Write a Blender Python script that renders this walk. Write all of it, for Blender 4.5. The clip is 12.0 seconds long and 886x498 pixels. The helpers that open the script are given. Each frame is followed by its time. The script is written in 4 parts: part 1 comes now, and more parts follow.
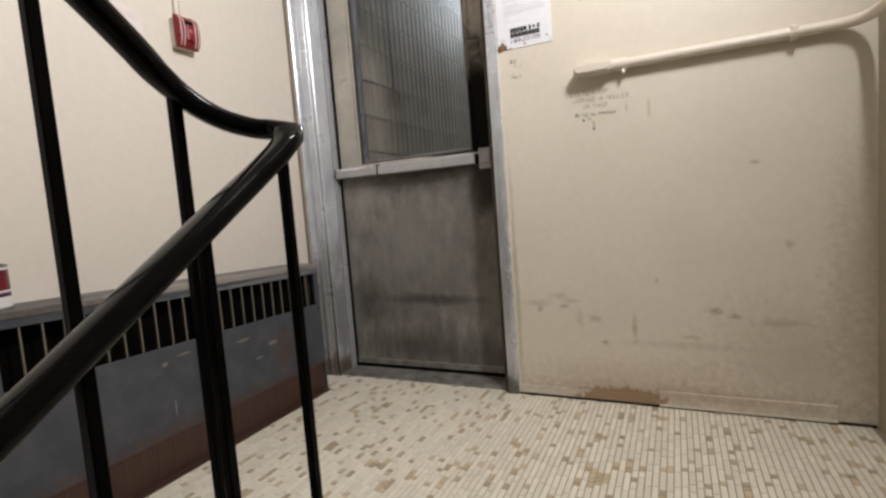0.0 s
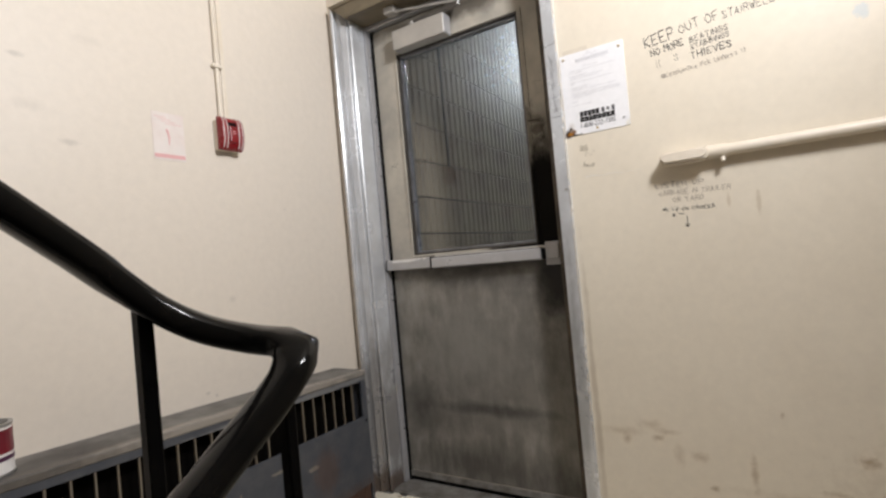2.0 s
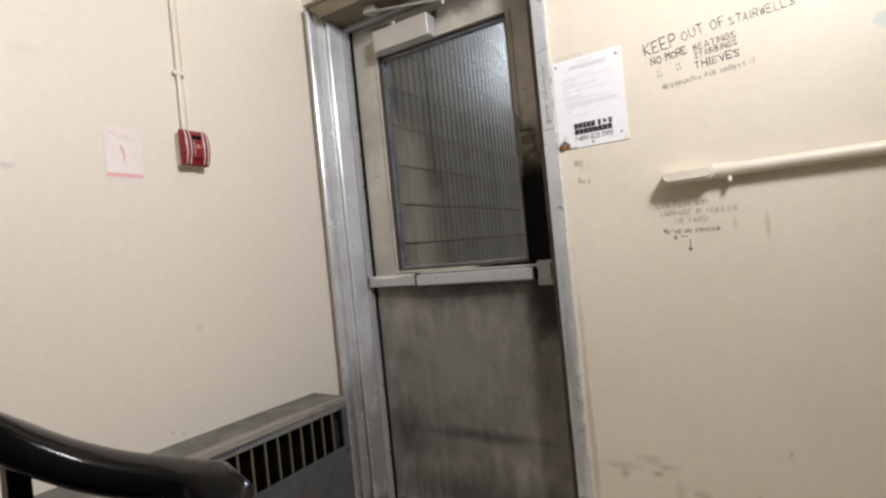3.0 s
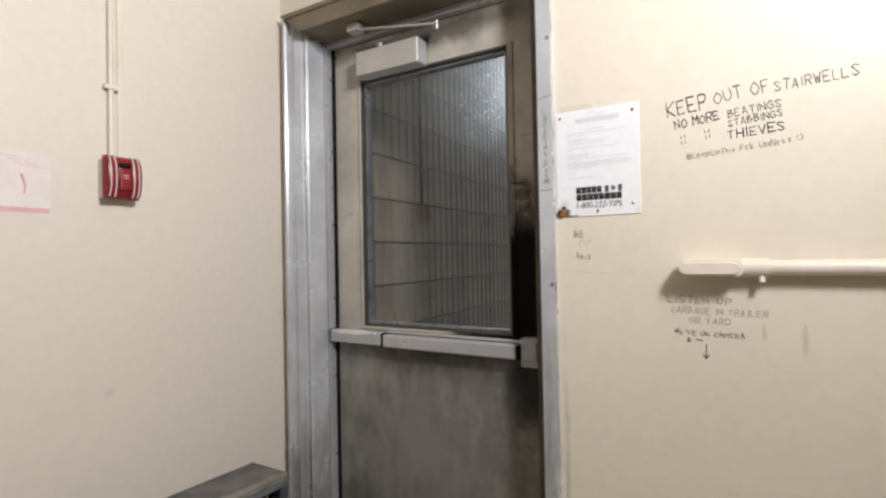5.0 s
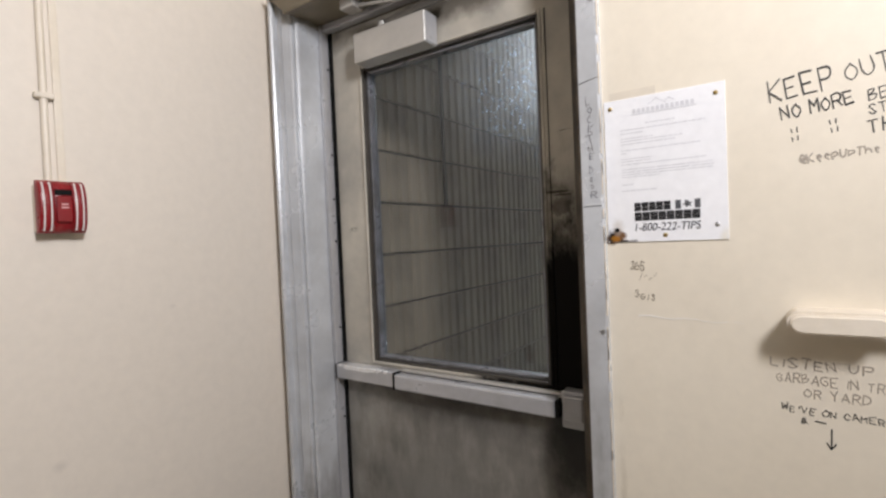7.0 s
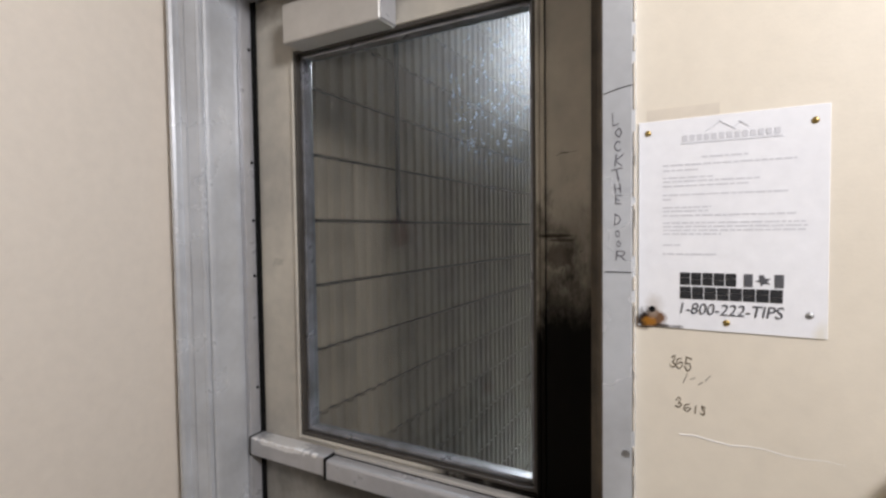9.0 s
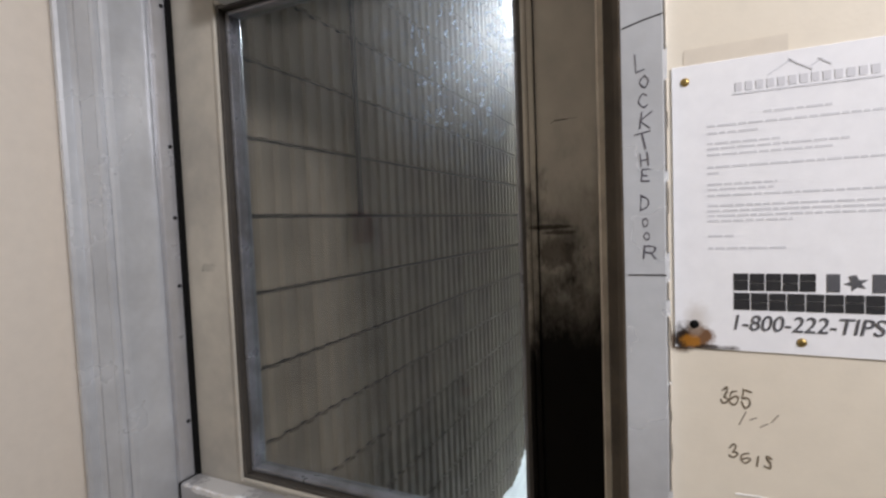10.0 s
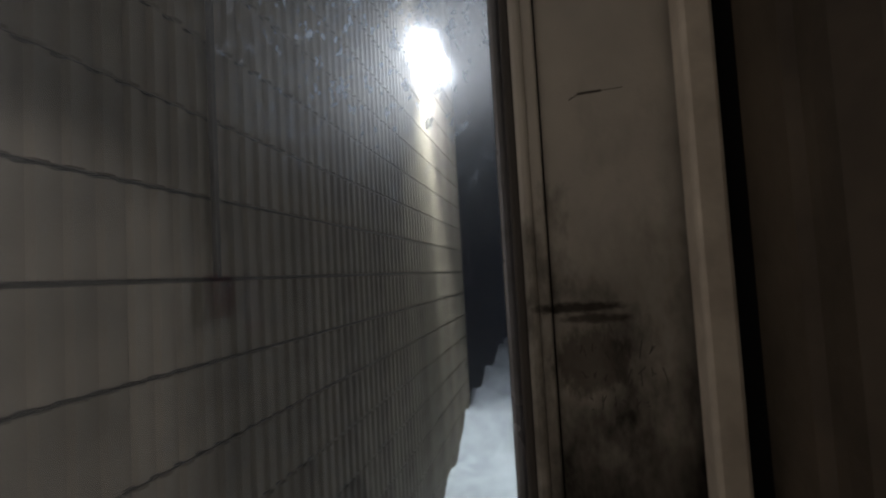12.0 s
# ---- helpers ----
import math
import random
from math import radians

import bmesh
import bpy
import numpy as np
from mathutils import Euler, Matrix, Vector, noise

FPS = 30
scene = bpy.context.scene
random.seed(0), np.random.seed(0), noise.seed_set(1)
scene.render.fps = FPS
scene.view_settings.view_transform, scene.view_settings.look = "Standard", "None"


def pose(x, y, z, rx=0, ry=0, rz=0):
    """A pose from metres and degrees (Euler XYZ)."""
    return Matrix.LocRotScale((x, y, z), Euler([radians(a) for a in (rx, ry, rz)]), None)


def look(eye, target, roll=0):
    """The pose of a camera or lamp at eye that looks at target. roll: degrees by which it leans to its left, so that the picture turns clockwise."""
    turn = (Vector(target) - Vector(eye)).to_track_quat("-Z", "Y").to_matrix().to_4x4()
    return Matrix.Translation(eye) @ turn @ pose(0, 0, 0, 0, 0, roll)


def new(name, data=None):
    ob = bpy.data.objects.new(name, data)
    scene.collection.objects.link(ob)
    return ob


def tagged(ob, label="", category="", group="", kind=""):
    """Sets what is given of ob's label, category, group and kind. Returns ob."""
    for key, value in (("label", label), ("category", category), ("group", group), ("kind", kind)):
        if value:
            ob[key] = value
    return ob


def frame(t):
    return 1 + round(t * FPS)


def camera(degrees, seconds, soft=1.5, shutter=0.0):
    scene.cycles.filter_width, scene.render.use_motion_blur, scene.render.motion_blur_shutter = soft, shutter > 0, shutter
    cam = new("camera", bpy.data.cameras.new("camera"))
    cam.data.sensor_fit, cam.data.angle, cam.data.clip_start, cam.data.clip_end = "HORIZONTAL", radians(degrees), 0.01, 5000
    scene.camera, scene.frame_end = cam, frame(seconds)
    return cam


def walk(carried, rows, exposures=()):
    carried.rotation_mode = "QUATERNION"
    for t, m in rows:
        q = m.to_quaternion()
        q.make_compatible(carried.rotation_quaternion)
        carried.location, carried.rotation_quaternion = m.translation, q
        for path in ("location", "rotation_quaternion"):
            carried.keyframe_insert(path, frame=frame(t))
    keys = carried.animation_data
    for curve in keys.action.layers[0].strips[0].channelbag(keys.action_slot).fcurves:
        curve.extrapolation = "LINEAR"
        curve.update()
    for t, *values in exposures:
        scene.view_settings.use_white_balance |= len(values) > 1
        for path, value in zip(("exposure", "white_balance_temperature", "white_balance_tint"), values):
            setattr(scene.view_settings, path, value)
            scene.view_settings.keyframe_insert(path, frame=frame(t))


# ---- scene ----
cam = camera(84.0, 12.0, soft=2.5)
PATH = [
    (0, (0.385, 0.119, 0.811), (-0.474, 1.917, 0.639), -4.4),
    (0.5, (0.366, 0.183, 0.869), (-0.551, 1.955, 0.748), -4.9),
    (1, (0.338, 0.240, 0.922), (-0.644, 1.980, 0.837), -5.4),
    (1.5, (0.303, 0.297, 0.974), (-0.725, 2.012, 0.986), -5.5),
    (2, (0.270, 0.356, 1.028), (-0.779, 2.059, 1.062), -5.3),
    (2.5, (0.246, 0.418, 1.081), (-0.784, 2.132, 1.114), -5.6),
    (3, (0.226, 0.475, 1.134), (-0.789, 2.199, 1.126), -5.7),
    (3.2, (0.219, 0.499, 1.155), (-0.773, 2.236, 1.160), -5.2),
    (4.8, (0.178, 0.724, 1.289), (-0.81, 2.462, 1.337), -1.6),
    (5, (0.165, 0.743, 1.31), (-0.833, 2.476, 1.334), -1.1),
    (5.5, (0.149, 0.803, 1.355), (-0.895, 2.508, 1.38), -1.0),
    (6, (0.114, 0.859, 1.384), (-0.953, 2.551, 1.392), -1.4),
    (6.5, (0.08, 0.938, 1.396), (-1.031, 2.601, 1.366), -2.5),
    (6.7, (0.076, 0.985, 1.408), (-1.066, 2.627, 1.371), -2.6),
    (8.3, (-0.094, 1.216, 1.526), (-1.113, 2.935, 1.424), -1.5),
    (8.5, (-0.11, 1.245, 1.535), (-1.106, 2.977, 1.436), -1.5),
    (9, (-0.143, 1.326, 1.543), (-1.101, 3.08, 1.47), -0.7),
    (9.5, (-0.185, 1.414, 1.545), (-1.083, 3.2, 1.482), -1.0),
    (10, (-0.231, 1.509, 1.543), (-1.087, 3.313, 1.439), -2.2),
    (10.5, (-0.277, 1.603, 1.540), (-1.095, 3.425, 1.435), -2.9),
    (11, (-0.320, 1.703, 1.552), (-1.061, 3.559, 1.467), -2.5),
    (11.5, (-0.369, 1.781, 1.561), (-0.979, 3.686, 1.558), -2.6),
    (12, (-0.409, 1.854, 1.559), (-0.824, 3.807, 1.665), -3.2),
]
EXPOSURES = [(0, 0.08, 6480, 11), (3, 0.06, 6440, 11), (6, 0.0, 6380, 12), (8.5, -0.12, 6360, 13), (9.5, -0.2, 6340, 13), (10.5, -0.38, 6250, 14), (11.3, -0.72, 6250, 14), (12.0, -1.32, 6250, 14)]
walk(cam, [(t, look(eye, target, roll)) for t, eye, target, roll in PATH], EXPOSURES)

# ---- world and lights ----
world = bpy.data.worlds.new("night")
scene.world = world
world.use_nodes = True
world.node_tree.nodes["Background"].inputs[0].default_value = (0.006, 0.008, 0.014, 1)
world.node_tree.nodes["Background"].inputs[1].default_value = 1.0


def lamp(name, kind, eye, target, watts, colour, **more):
    data = bpy.data.lights.new(name, kind)
    data.energy, data.color = watts, colour
    for key, value in more.items():
        setattr(data, key, value)
    ob = new(name, data)
    ob.matrix_world = look(eye, target)
    return ob


# bulkhead light high on the stairwell's side wall
lamp("stair_light", "AREA", (0.86, 1.04, 2.34), (-1.3, 1.30, 1.74), 42.5, (0.985, 0.98, 0.985), shape="RECTANGLE", size=0.32, size_y=0.38)
# flood light on the block wall outside
lamp("yard_light", "SPOT", (-1.06, 5.28, 3.04), (-1.20, 5.14, 0.0), 640, (0.93, 1.0, 0.93), shadow_soft_size=0.06, spot_size=radians(74), spot_blend=1.0)


# ---- materials ----
def material(name, colour, rough=0.6, metal=0.0, second=None, scale=6.0, grain=60.0, mix=0.5, bump=0.1, bump_scale=150.0, coat=0.0, rough_var=0.1, spec=0.5):
    """A surface with two scales of colour variation, uneven gloss and fine relief."""
    m = bpy.data.materials.new(name)
    m.use_nodes = True
    nt = m.node_tree
    n, l = nt.nodes, nt.links
    b = n["Principled BSDF"]
    tc = n.new("ShaderNodeTexCoord")

    def noise_node(sc, detail=4.0, ro=0.6):
        t = n.new("ShaderNodeTexNoise")
        t.inputs["Scale"].default_value, t.inputs["Detail"].default_value, t.inputs["Roughness"].default_value = sc, detail, ro
        l.new(tc.outputs["Object"], t.inputs["Vector"])
        return t

    second = second or tuple(c * 0.8 for c in colour)
    n1, n2 = noise_node(scale), noise_node(grain, 3.0)
    ramp = n.new("ShaderNodeMapRange")
    ramp.inputs["From Min"].default_value, ramp.inputs["From Max"].default_value, ramp.inputs["To Max"].default_value = 0.35, 0.7, mix
    l.new(n1.outputs["Fac"], ramp.inputs["Value"])
    mx = n.new("ShaderNodeMix")
    mx.data_type = "RGBA"
    mx.inputs["A"].default_value, mx.inputs["B"].default_value = (*colour, 1), (*second, 1)
    l.new(ramp.outputs["Result"], mx.inputs["Factor"])
    mg = n.new("ShaderNodeMix")
    mg.data_type, mg.blend_type = "RGBA", "MULTIPLY"
    mg.inputs["Factor"].default_value = 0.22
    l.new(mx.outputs["Result"], mg.inputs["A"])
    l.new(n2.outputs["Color"], mg.inputs["B"])
    hs = n.new("ShaderNodeRGBToBW")
    l.new(n2.outputs["Color"], hs.inputs["Color"])
    mul = n.new("ShaderNodeMapRange")
    mul.inputs["To Min"].default_value, mul.inputs["To Max"].default_value = 0.55, 1.35
    l.new(hs.outputs["Val"], mul.inputs["Value"])
    l.new(mul.outputs["Result"], mg.inputs["B"])
    l.new(mg.outputs["Result"], b.inputs["Base Color"])
    rr = n.new("ShaderNodeMapRange")
    rr.inputs["To Min"].default_value, rr.inputs["To Max"].default_value = max(0.03, rough - rough_var), min(1, rough + rough_var)
    l.new(n1.outputs["Fac"], rr.inputs["Value"])
    l.new(rr.outputs["Result"], b.inputs["Roughness"])
    b.inputs["Metallic"].default_value = metal
    b.inputs["Coat Weight"].default_value = coat
    b.inputs["Specular IOR Level"].default_value = spec
    if bump:
        n3 = noise_node(bump_scale, 4.0)
        bp = n.new("ShaderNodeBump")
        bp.inputs["Strength"].default_value, bp.inputs["Distance"].default_value = bump, 0.004
        l.new(n3.outputs["Fac"], bp.inputs["Height"])
        l.new(bp.outputs["Normal"], b.inputs["Normal"])
    return m


def stained(m, colour, place, size, strength=0.8, ragged=12.0, stretch=(1, 1, 1), soft=0.5):
    """Adds a stain with a ragged outline round a place of a material in world metres."""
    nt = m.node_tree
    n, l = nt.nodes, nt.links
    b = n["Principled BSDF"]
    old = b.inputs["Base Color"].links[0].from_socket
    tc = n.new("ShaderNodeTexCoord")
    off = n.new("ShaderNodeVectorMath")
    off.operation = "SUBTRACT"
    off.inputs[1].default_value = place
    l.new(tc.outputs["Object"], off.inputs[0])
    sc = n.new("ShaderNodeVectorMath")
    sc.operation = "DIVIDE"
    sc.inputs[1].default_value = [max(v, 1e-4) for v in size]
    l.new(off.outputs[0], sc.inputs[0])
    ln = n.new("ShaderNodeVectorMath")
    ln.operation = "LENGTH"
    l.new(sc.outputs[0], ln.inputs[0])
    st = n.new("ShaderNodeMapping")
    st.inputs["Scale"].default_value = stretch
    l.new(tc.outputs["Object"], st.inputs["Vector"])
    t = n.new("ShaderNodeTexNoise")
    t.inputs["Scale"].default_value, t.inputs["Detail"].default_value, t.inputs["Roughness"].default_value = ragged, 6.0, 0.65
    l.new(st.outputs[0], t.inputs["Vector"])
    ad = n.new("ShaderNodeMath")
    ad.operation = "MULTIPLY_ADD"
    ad.inputs[1].default_value = 1.6
    l.new(t.outputs["Fac"], ad.inputs[0])
    l.new(ln.outputs["Value"], ad.inputs[2])
    r = n.new("ShaderNodeMapRange")
    r.inputs["From Min"].default_value, r.inputs["From Max"].default_value = 1.8 - soft, 1.8
    r.inputs["To Min"].default_value, r.inputs["To Max"].default_value = strength, 0.0
    l.new(ad.outputs[0], r.inputs["Value"])
    mx = n.new("ShaderNodeMix")
    mx.data_type = "RGBA"
    mx.inputs["B"].default_value = (*colour, 1)
    l.new(r.outputs["Result"], mx.inputs["Factor"])
    l.new(old, mx.inputs["A"])
    l.new(mx.outputs["Result"], b.inputs["Base Color"])
    return m


def plain(name, colour, rough=0.6, metal=0.0):
    return material(name, colour, rough, metal, bump=0.03, mix=0.35, scale=14)


CREAM = (0.765, 0.70, 0.59)
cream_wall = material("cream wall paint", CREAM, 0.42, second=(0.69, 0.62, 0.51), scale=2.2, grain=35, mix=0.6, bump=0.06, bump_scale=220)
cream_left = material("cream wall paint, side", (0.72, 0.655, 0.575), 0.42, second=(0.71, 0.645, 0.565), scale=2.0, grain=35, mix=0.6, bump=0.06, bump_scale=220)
cream_trim = material("cream trim paint", (0.76, 0.69, 0.59), 0.4, second=(0.66, 0.57, 0.44), scale=9, grain=50, bump=0.1)
# ceiling and tan are invented dim colours that hold down bounced light
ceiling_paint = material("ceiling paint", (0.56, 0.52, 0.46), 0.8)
dim_tan = material("tan paint to cut bounce", (0.40, 0.34, 0.26), 0.5, second=(0.33, 0.28, 0.21), scale=2.2)
silver = material("silver door frame paint", (0.66, 0.68, 0.71), 0.29, 0.3, second=(0.42, 0.425, 0.435), scale=5, grain=60, mix=0.75, bump=0.08)
door_paint = material("grey door paint", (0.57, 0.53, 0.455), 0.45, 0.1, second=(0.36, 0.34, 0.305), scale=5, grain=45, mix=0.9, bump=0.12, spec=0.1)
kick_metal = material("worn grey steel", (0.35, 0.332, 0.30), 0.45, 0.1, second=(0.15, 0.141, 0.125), scale=9, grain=70, mix=0.6, bump=0.12)
bead_metal = material("dark bronze bead", (0.065, 0.057, 0.048), 0.5, 0.1, second=(0.03, 0.026, 0.022), scale=20)
# brownish head, darkened because its underside lies in shade
head_shade_paint = material("grimy frame head with shade", (0.20, 0.165, 0.11), 0.45, 0.1, second=(0.08, 0.065, 0.043), scale=6, mix=0.8)
# brown grime, darkened further for the side turned from the lamp
reveal_shade_grime = material("brown reveal, grime and shade", (0.095, 0.075, 0.053), 0.5, 0.0, second=(0.022, 0.018, 0.014), scale=9, mix=0.95, spec=0.2)
lip_metal = material("tarnished glazing lip", (0.27, 0.275, 0.30), 0.3, 0.5, second=(0.13, 0.125, 0.12), scale=16, mix=0.9)
gasket = material("flat black", (0.006, 0.006, 0.006), 0.7, spec=0.12)
strip_paint = material("beige strip paint", (0.68, 0.61, 0.50), 0.45, 0.1, second=(0.36, 0.31, 0.25), scale=18, mix=0.8)
sill_metal = material("dirty threshold metal", (0.34, 0.33, 0.31), 0.45, 0.3, second=(0.10, 0.085, 0.07), scale=14, grain=60, mix=0.9)
closer_paint = material("silver closer paint", (0.50, 0.48, 0.45), 0.4, 0.3, scale=10)
arm_steel = material("dark steel arm", (0.20, 0.19, 0.175), 0.35, 0.7, second=(0.09, 0.085, 0.08), scale=30)
bar_metal = material("silver push bar", (0.49, 0.49, 0.51), 0.3, 0.35, second=(0.34, 0.33, 0.32), scale=12)
black_paint = material("gloss black paint", (0.002, 0.002, 0.002), 0.09, second=(0.005, 0.0045, 0.004), scale=20, bump=0.04, bump_scale=60, coat=0.0, rough_var=0.05, spec=0.07)
rail_paint = material("gloss black rail paint", (0.003, 0.003, 0.003), 0.14, second=(0.008, 0.007, 0.006), scale=18, bump=0.05, bump_scale=50, rough_var=0.08, spec=0.16)
rad_paint = material("chipped blue-grey enamel", (0.058, 0.063, 0.076), 0.45, second=(0.098, 0.100, 0.107), scale=14, grain=60, mix=0.7, spec=0.25)
rad_top = material("dirty grey enamel", (0.16, 0.155, 0.147), 0.5, second=(0.065, 0.06, 0.056), scale=12, grain=40, mix=0.9)
# near black: the shade behind the grille is put into this colour
rad_shade = material("radiator inside shade", (0.004, 0.0035, 0.003), 0.9, spec=0.02)
rad_bar = material("grimy grille bar", (0.16, 0.135, 0.10), 0.55, second=(0.10, 0.08, 0.06), scale=30)
base_bar_paint = material("scratched brown bar", (0.085, 0.042, 0.028), 0.5, second=(0.06, 0.03, 0.02), scale=40, mix=0.9)
brown_base = material("brown base paint", (0.058, 0.027, 0.018), 0.5, second=(0.05, 0.025, 0.016), scale=12)
red_paint = material("red enamel", (0.24, 0.009, 0.014), 0.3, second=(0.16, 0.01, 0.012), scale=30)
maroon = material("maroon print", (0.16, 0.012, 0.022), 0.35, second=(0.09, 0.008, 0.016), scale=40)
plum = plain("plum print", (0.075, 0.02, 0.06), 0.4)
white_paint = plain("white paint", (0.78, 0.76, 0.74), 0.5)
paper = material("laminated paper", (0.84, 0.84, 0.86), 0.22, second=(0.80, 0.80, 0.83), scale=10, bump=0.15, bump_scale=14)
ink = plain("black ink", (0.02, 0.02, 0.022), 0.5)
faint_ink = plain("grey print", (0.62, 0.62, 0.65), 0.5)
flag_ink = plain("dark grey print", (0.09, 0.09, 0.10), 0.5)
marker = plain("black marker", (0.03, 0.028, 0.026), 0.5)
faded_marker = plain("faded marker", (0.37, 0.32, 0.265), 0.5)
frame_marker = plain("purple-black marker", (0.075, 0.068, 0.088), 0.5)
smudge_ink = plain("grimy scrawl", (0.05, 0.042, 0.034), 0.7)
scribble_ink = plain("brown scribble", (0.20, 0.16, 0.11), 0.5)
pale_pink = plain("pale pink print", (0.74, 0.56, 0.54), 0.5)
pink_ink = plain("faded pink print", (0.74, 0.42, 0.42), 0.5)
faded_paper = material("faded pinkish paper", (0.76, 0.70, 0.67), 0.4, second=(0.72, 0.62, 0.58), scale=14, mix=0.8)
brass = plain("brass screw", (0.42, 0.30, 0.11), 0.35, 0.9)
steel = plain("steel", (0.5, 0.5, 0.5), 0.35, 0.9)
rust = material("rust", (0.20, 0.075, 0.02), 0.8, second=(0.05, 0.02, 0.01), scale=60)
tile_base = material("tile grout", (0.36, 0.30, 0.21), 0.7, scale=10)
concrete = material("stair concrete", (0.30, 0.28, 0.25), 0.7, scale=8)
peeled = material("peeled brown plaster", (0.36, 0.22, 0.12), 0.8, second=(0.20, 0.12, 0.06), scale=25)
block = material("fluted concrete block", (0.29, 0.237, 0.18), 0.85, second=(0.135, 0.110, 0.085), scale=2.6, grain=80, mix=0.9, bump=0.35, bump_scale=120)
mortar = plain("dark mortar", (0.04, 0.036, 0.032), 0.95)
snow_mat = material("snow", (0.68, 0.72, 0.78), 0.8, second=(0.42, 0.45, 0.50), scale=7, mix=0.8, bump=0.5, bump_scale=30)

GRIME = (0.005, 0.004, 0.003)
stained(door_paint, (0.03, 0.026, 0.022), (-0.392, 2.204, 1.532), (0.035, 0.2, 0.005), 0.9, 90, (1, 1, 2), 0.5)
stained(door_paint, (0.05, 0.043, 0.036), (-0.378, 2.204, 1.524), (0.03, 0.2, 0.004), 0.8, 90, (1, 1, 2), 0.5)
stained(door_paint, (0.10, 0.085, 0.07), (-0.385, 2.204, 1.495), (0.03, 0.2, 0.025), 0.7, 130, (1.6, 1, 0.6), 0.35)
stained(door_paint, (0.05, 0.04, 0.03), (-0.345, 2.204, 1.38), (0.16, 0.2, 0.27), 0.7, 14, (1, 1, 0.5), 0.8)
stained(door_paint, (0.10, 0.08, 0.06), (-0.315, 2.204, 1.7), (0.02, 0.2, 0.5), 0.35, 20, (1, 1, 0.4), 0.9)
# top of the leaf: grime together with the head's shadow, painted in
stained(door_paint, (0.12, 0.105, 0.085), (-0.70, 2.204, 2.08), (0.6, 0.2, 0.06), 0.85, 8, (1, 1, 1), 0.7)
stained(door_paint, GRIME, (-0.33, 2.204, 0.90), (0.32, 0.4, 0.62), 0.99, 16, (1, 1, 0.5), 0.34)
stained(door_paint, GRIME, (-0.33, 2.204, 0.95), (0.34, 0.4, 0.64), 0.99, 6, (1, 1, 0.5), 0.3)
# kick plate: grime by the latch, darker bands across, paler blotches between
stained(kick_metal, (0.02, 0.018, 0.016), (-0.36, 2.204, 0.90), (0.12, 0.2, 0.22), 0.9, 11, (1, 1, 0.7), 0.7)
stained(kick_metal, (0.045, 0.042, 0.04), (-0.70, 2.204, 0.37), (0.42, 0.2, 0.035), 0.8, 8, (1, 1, 1), 0.7)
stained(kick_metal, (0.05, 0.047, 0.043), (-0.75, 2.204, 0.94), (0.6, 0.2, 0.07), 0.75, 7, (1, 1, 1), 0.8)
stained(kick_metal, (0.33, 0.32, 0.30), (-0.78, 2.204, 0.66), (0.26, 0.2, 0.2), 0.25, 5, (1, 1, 1), 1.0)
stained(kick_metal, (0.05, 0.048, 0.045), (-1.05, 2.204, 0.34), (0.16, 0.2, 0.16), 0.6, 8, (1, 1, 1), 0.8)
stained(kick_metal, (0.06, 0.055, 0.05), (-0.70, 2.204, 0.55), (0.7, 0.3, 0.7), 0.5, 9, (2.2, 1, 0.7), 0.7)
stained(kick_metal, (0.36, 0.35, 0.33), (-0.80, 2.204, 0.62), (0.30, 0.3, 0.32), 0.28, 16, (2.0, 1, 0.6), 0.8)
stained(kick_metal, (0.05, 0.046, 0.042), (-0.74, 2.204, 0.12), (0.6, 0.3, 0.14), 0.7, 9, (2.5, 1, 0.6), 0.8)
# small scuffs, and broad patches at the right that paint in corner shade
SMUDGE_AND_SHADE = (0.36, 0.265, 0.165)
for sx, sz, wx, wz, k in ((0.50, 0.37, 0.035, 0.02, 0.75), (0.56, 0.35, 0.03, 0.014, 0.7), (0.70, 0.33, 0.10, 0.02, 0.45), (0.42, 0.27, 0.05, 0.01, 0.45), (0.72, 0.60, 0.02, 0.02, 0.5), (-0.14, 0.39, 0.09, 0.018, 0.35), (0.00, 0.40, 0.05, 0.012, 0.4), (0.03, 0.33, 0.02, 0.05, 0.3),
                          (0.231, 0.30, 0.012, 0.07, 0.6), (0.30, 0.05, 0.8, 0.05, 0.5), (0.72, 0.20, 0.36, 0.30, 0.30), (0.20, 0.10, 0.5, 0.10, 0.3), (0.90, 0.5, 0.1, 0.5, 0.4), (-0.05, 0.42, 0.05, 0.02, 0.35), (-0.031, 0.378, 0.022, 0.014, 0.7), (-0.129, 0.367, 0.022, 0.020, 0.6), (0.088, 0.33, 0.03, 0.02, 0.5), (0.119, 0.238, 0.016, 0.012, 0.7), (0.314, 0.482, 0.008, 0.014, 0.6), (0.629, 0.879, 0.02, 0.012, 0.6), (0.40, 0.24, 0.3, 0.02, 0.22)):
    stained(cream_wall, SMUDGE_AND_SHADE, (sx, 2.068, sz), (wx, 0.3, wz), k, 42, (1, 1, 1), 0.9)
stained(cream_wall, (0.34, 0.215, 0.115), (0.17, 2.064, 0.015), (0.17, 0.3, 0.05), 0.9, 48, (1, 1, 1), 0.18)
stained(cream_wall, (0.30, 0.22, 0.13), (-0.22, 2.068, 0.5), (0.012, 0.3, 0.6), 0.4, 40, (1, 1, 0.3), 0.7)
stained(cream_wall, (0.42, 0.33, 0.22), (0.31, 2.068, 1.10), (0.008, 0.3, 0.05), 0.4, 40, (1, 1, 1), 0.6)
stained(cream_wall, (0.46, 0.36, 0.25), (0.235, 2.068, 1.12), (0.006, 0.3, 0.025), 0.4, 40, (1, 1, 1), 0.6)
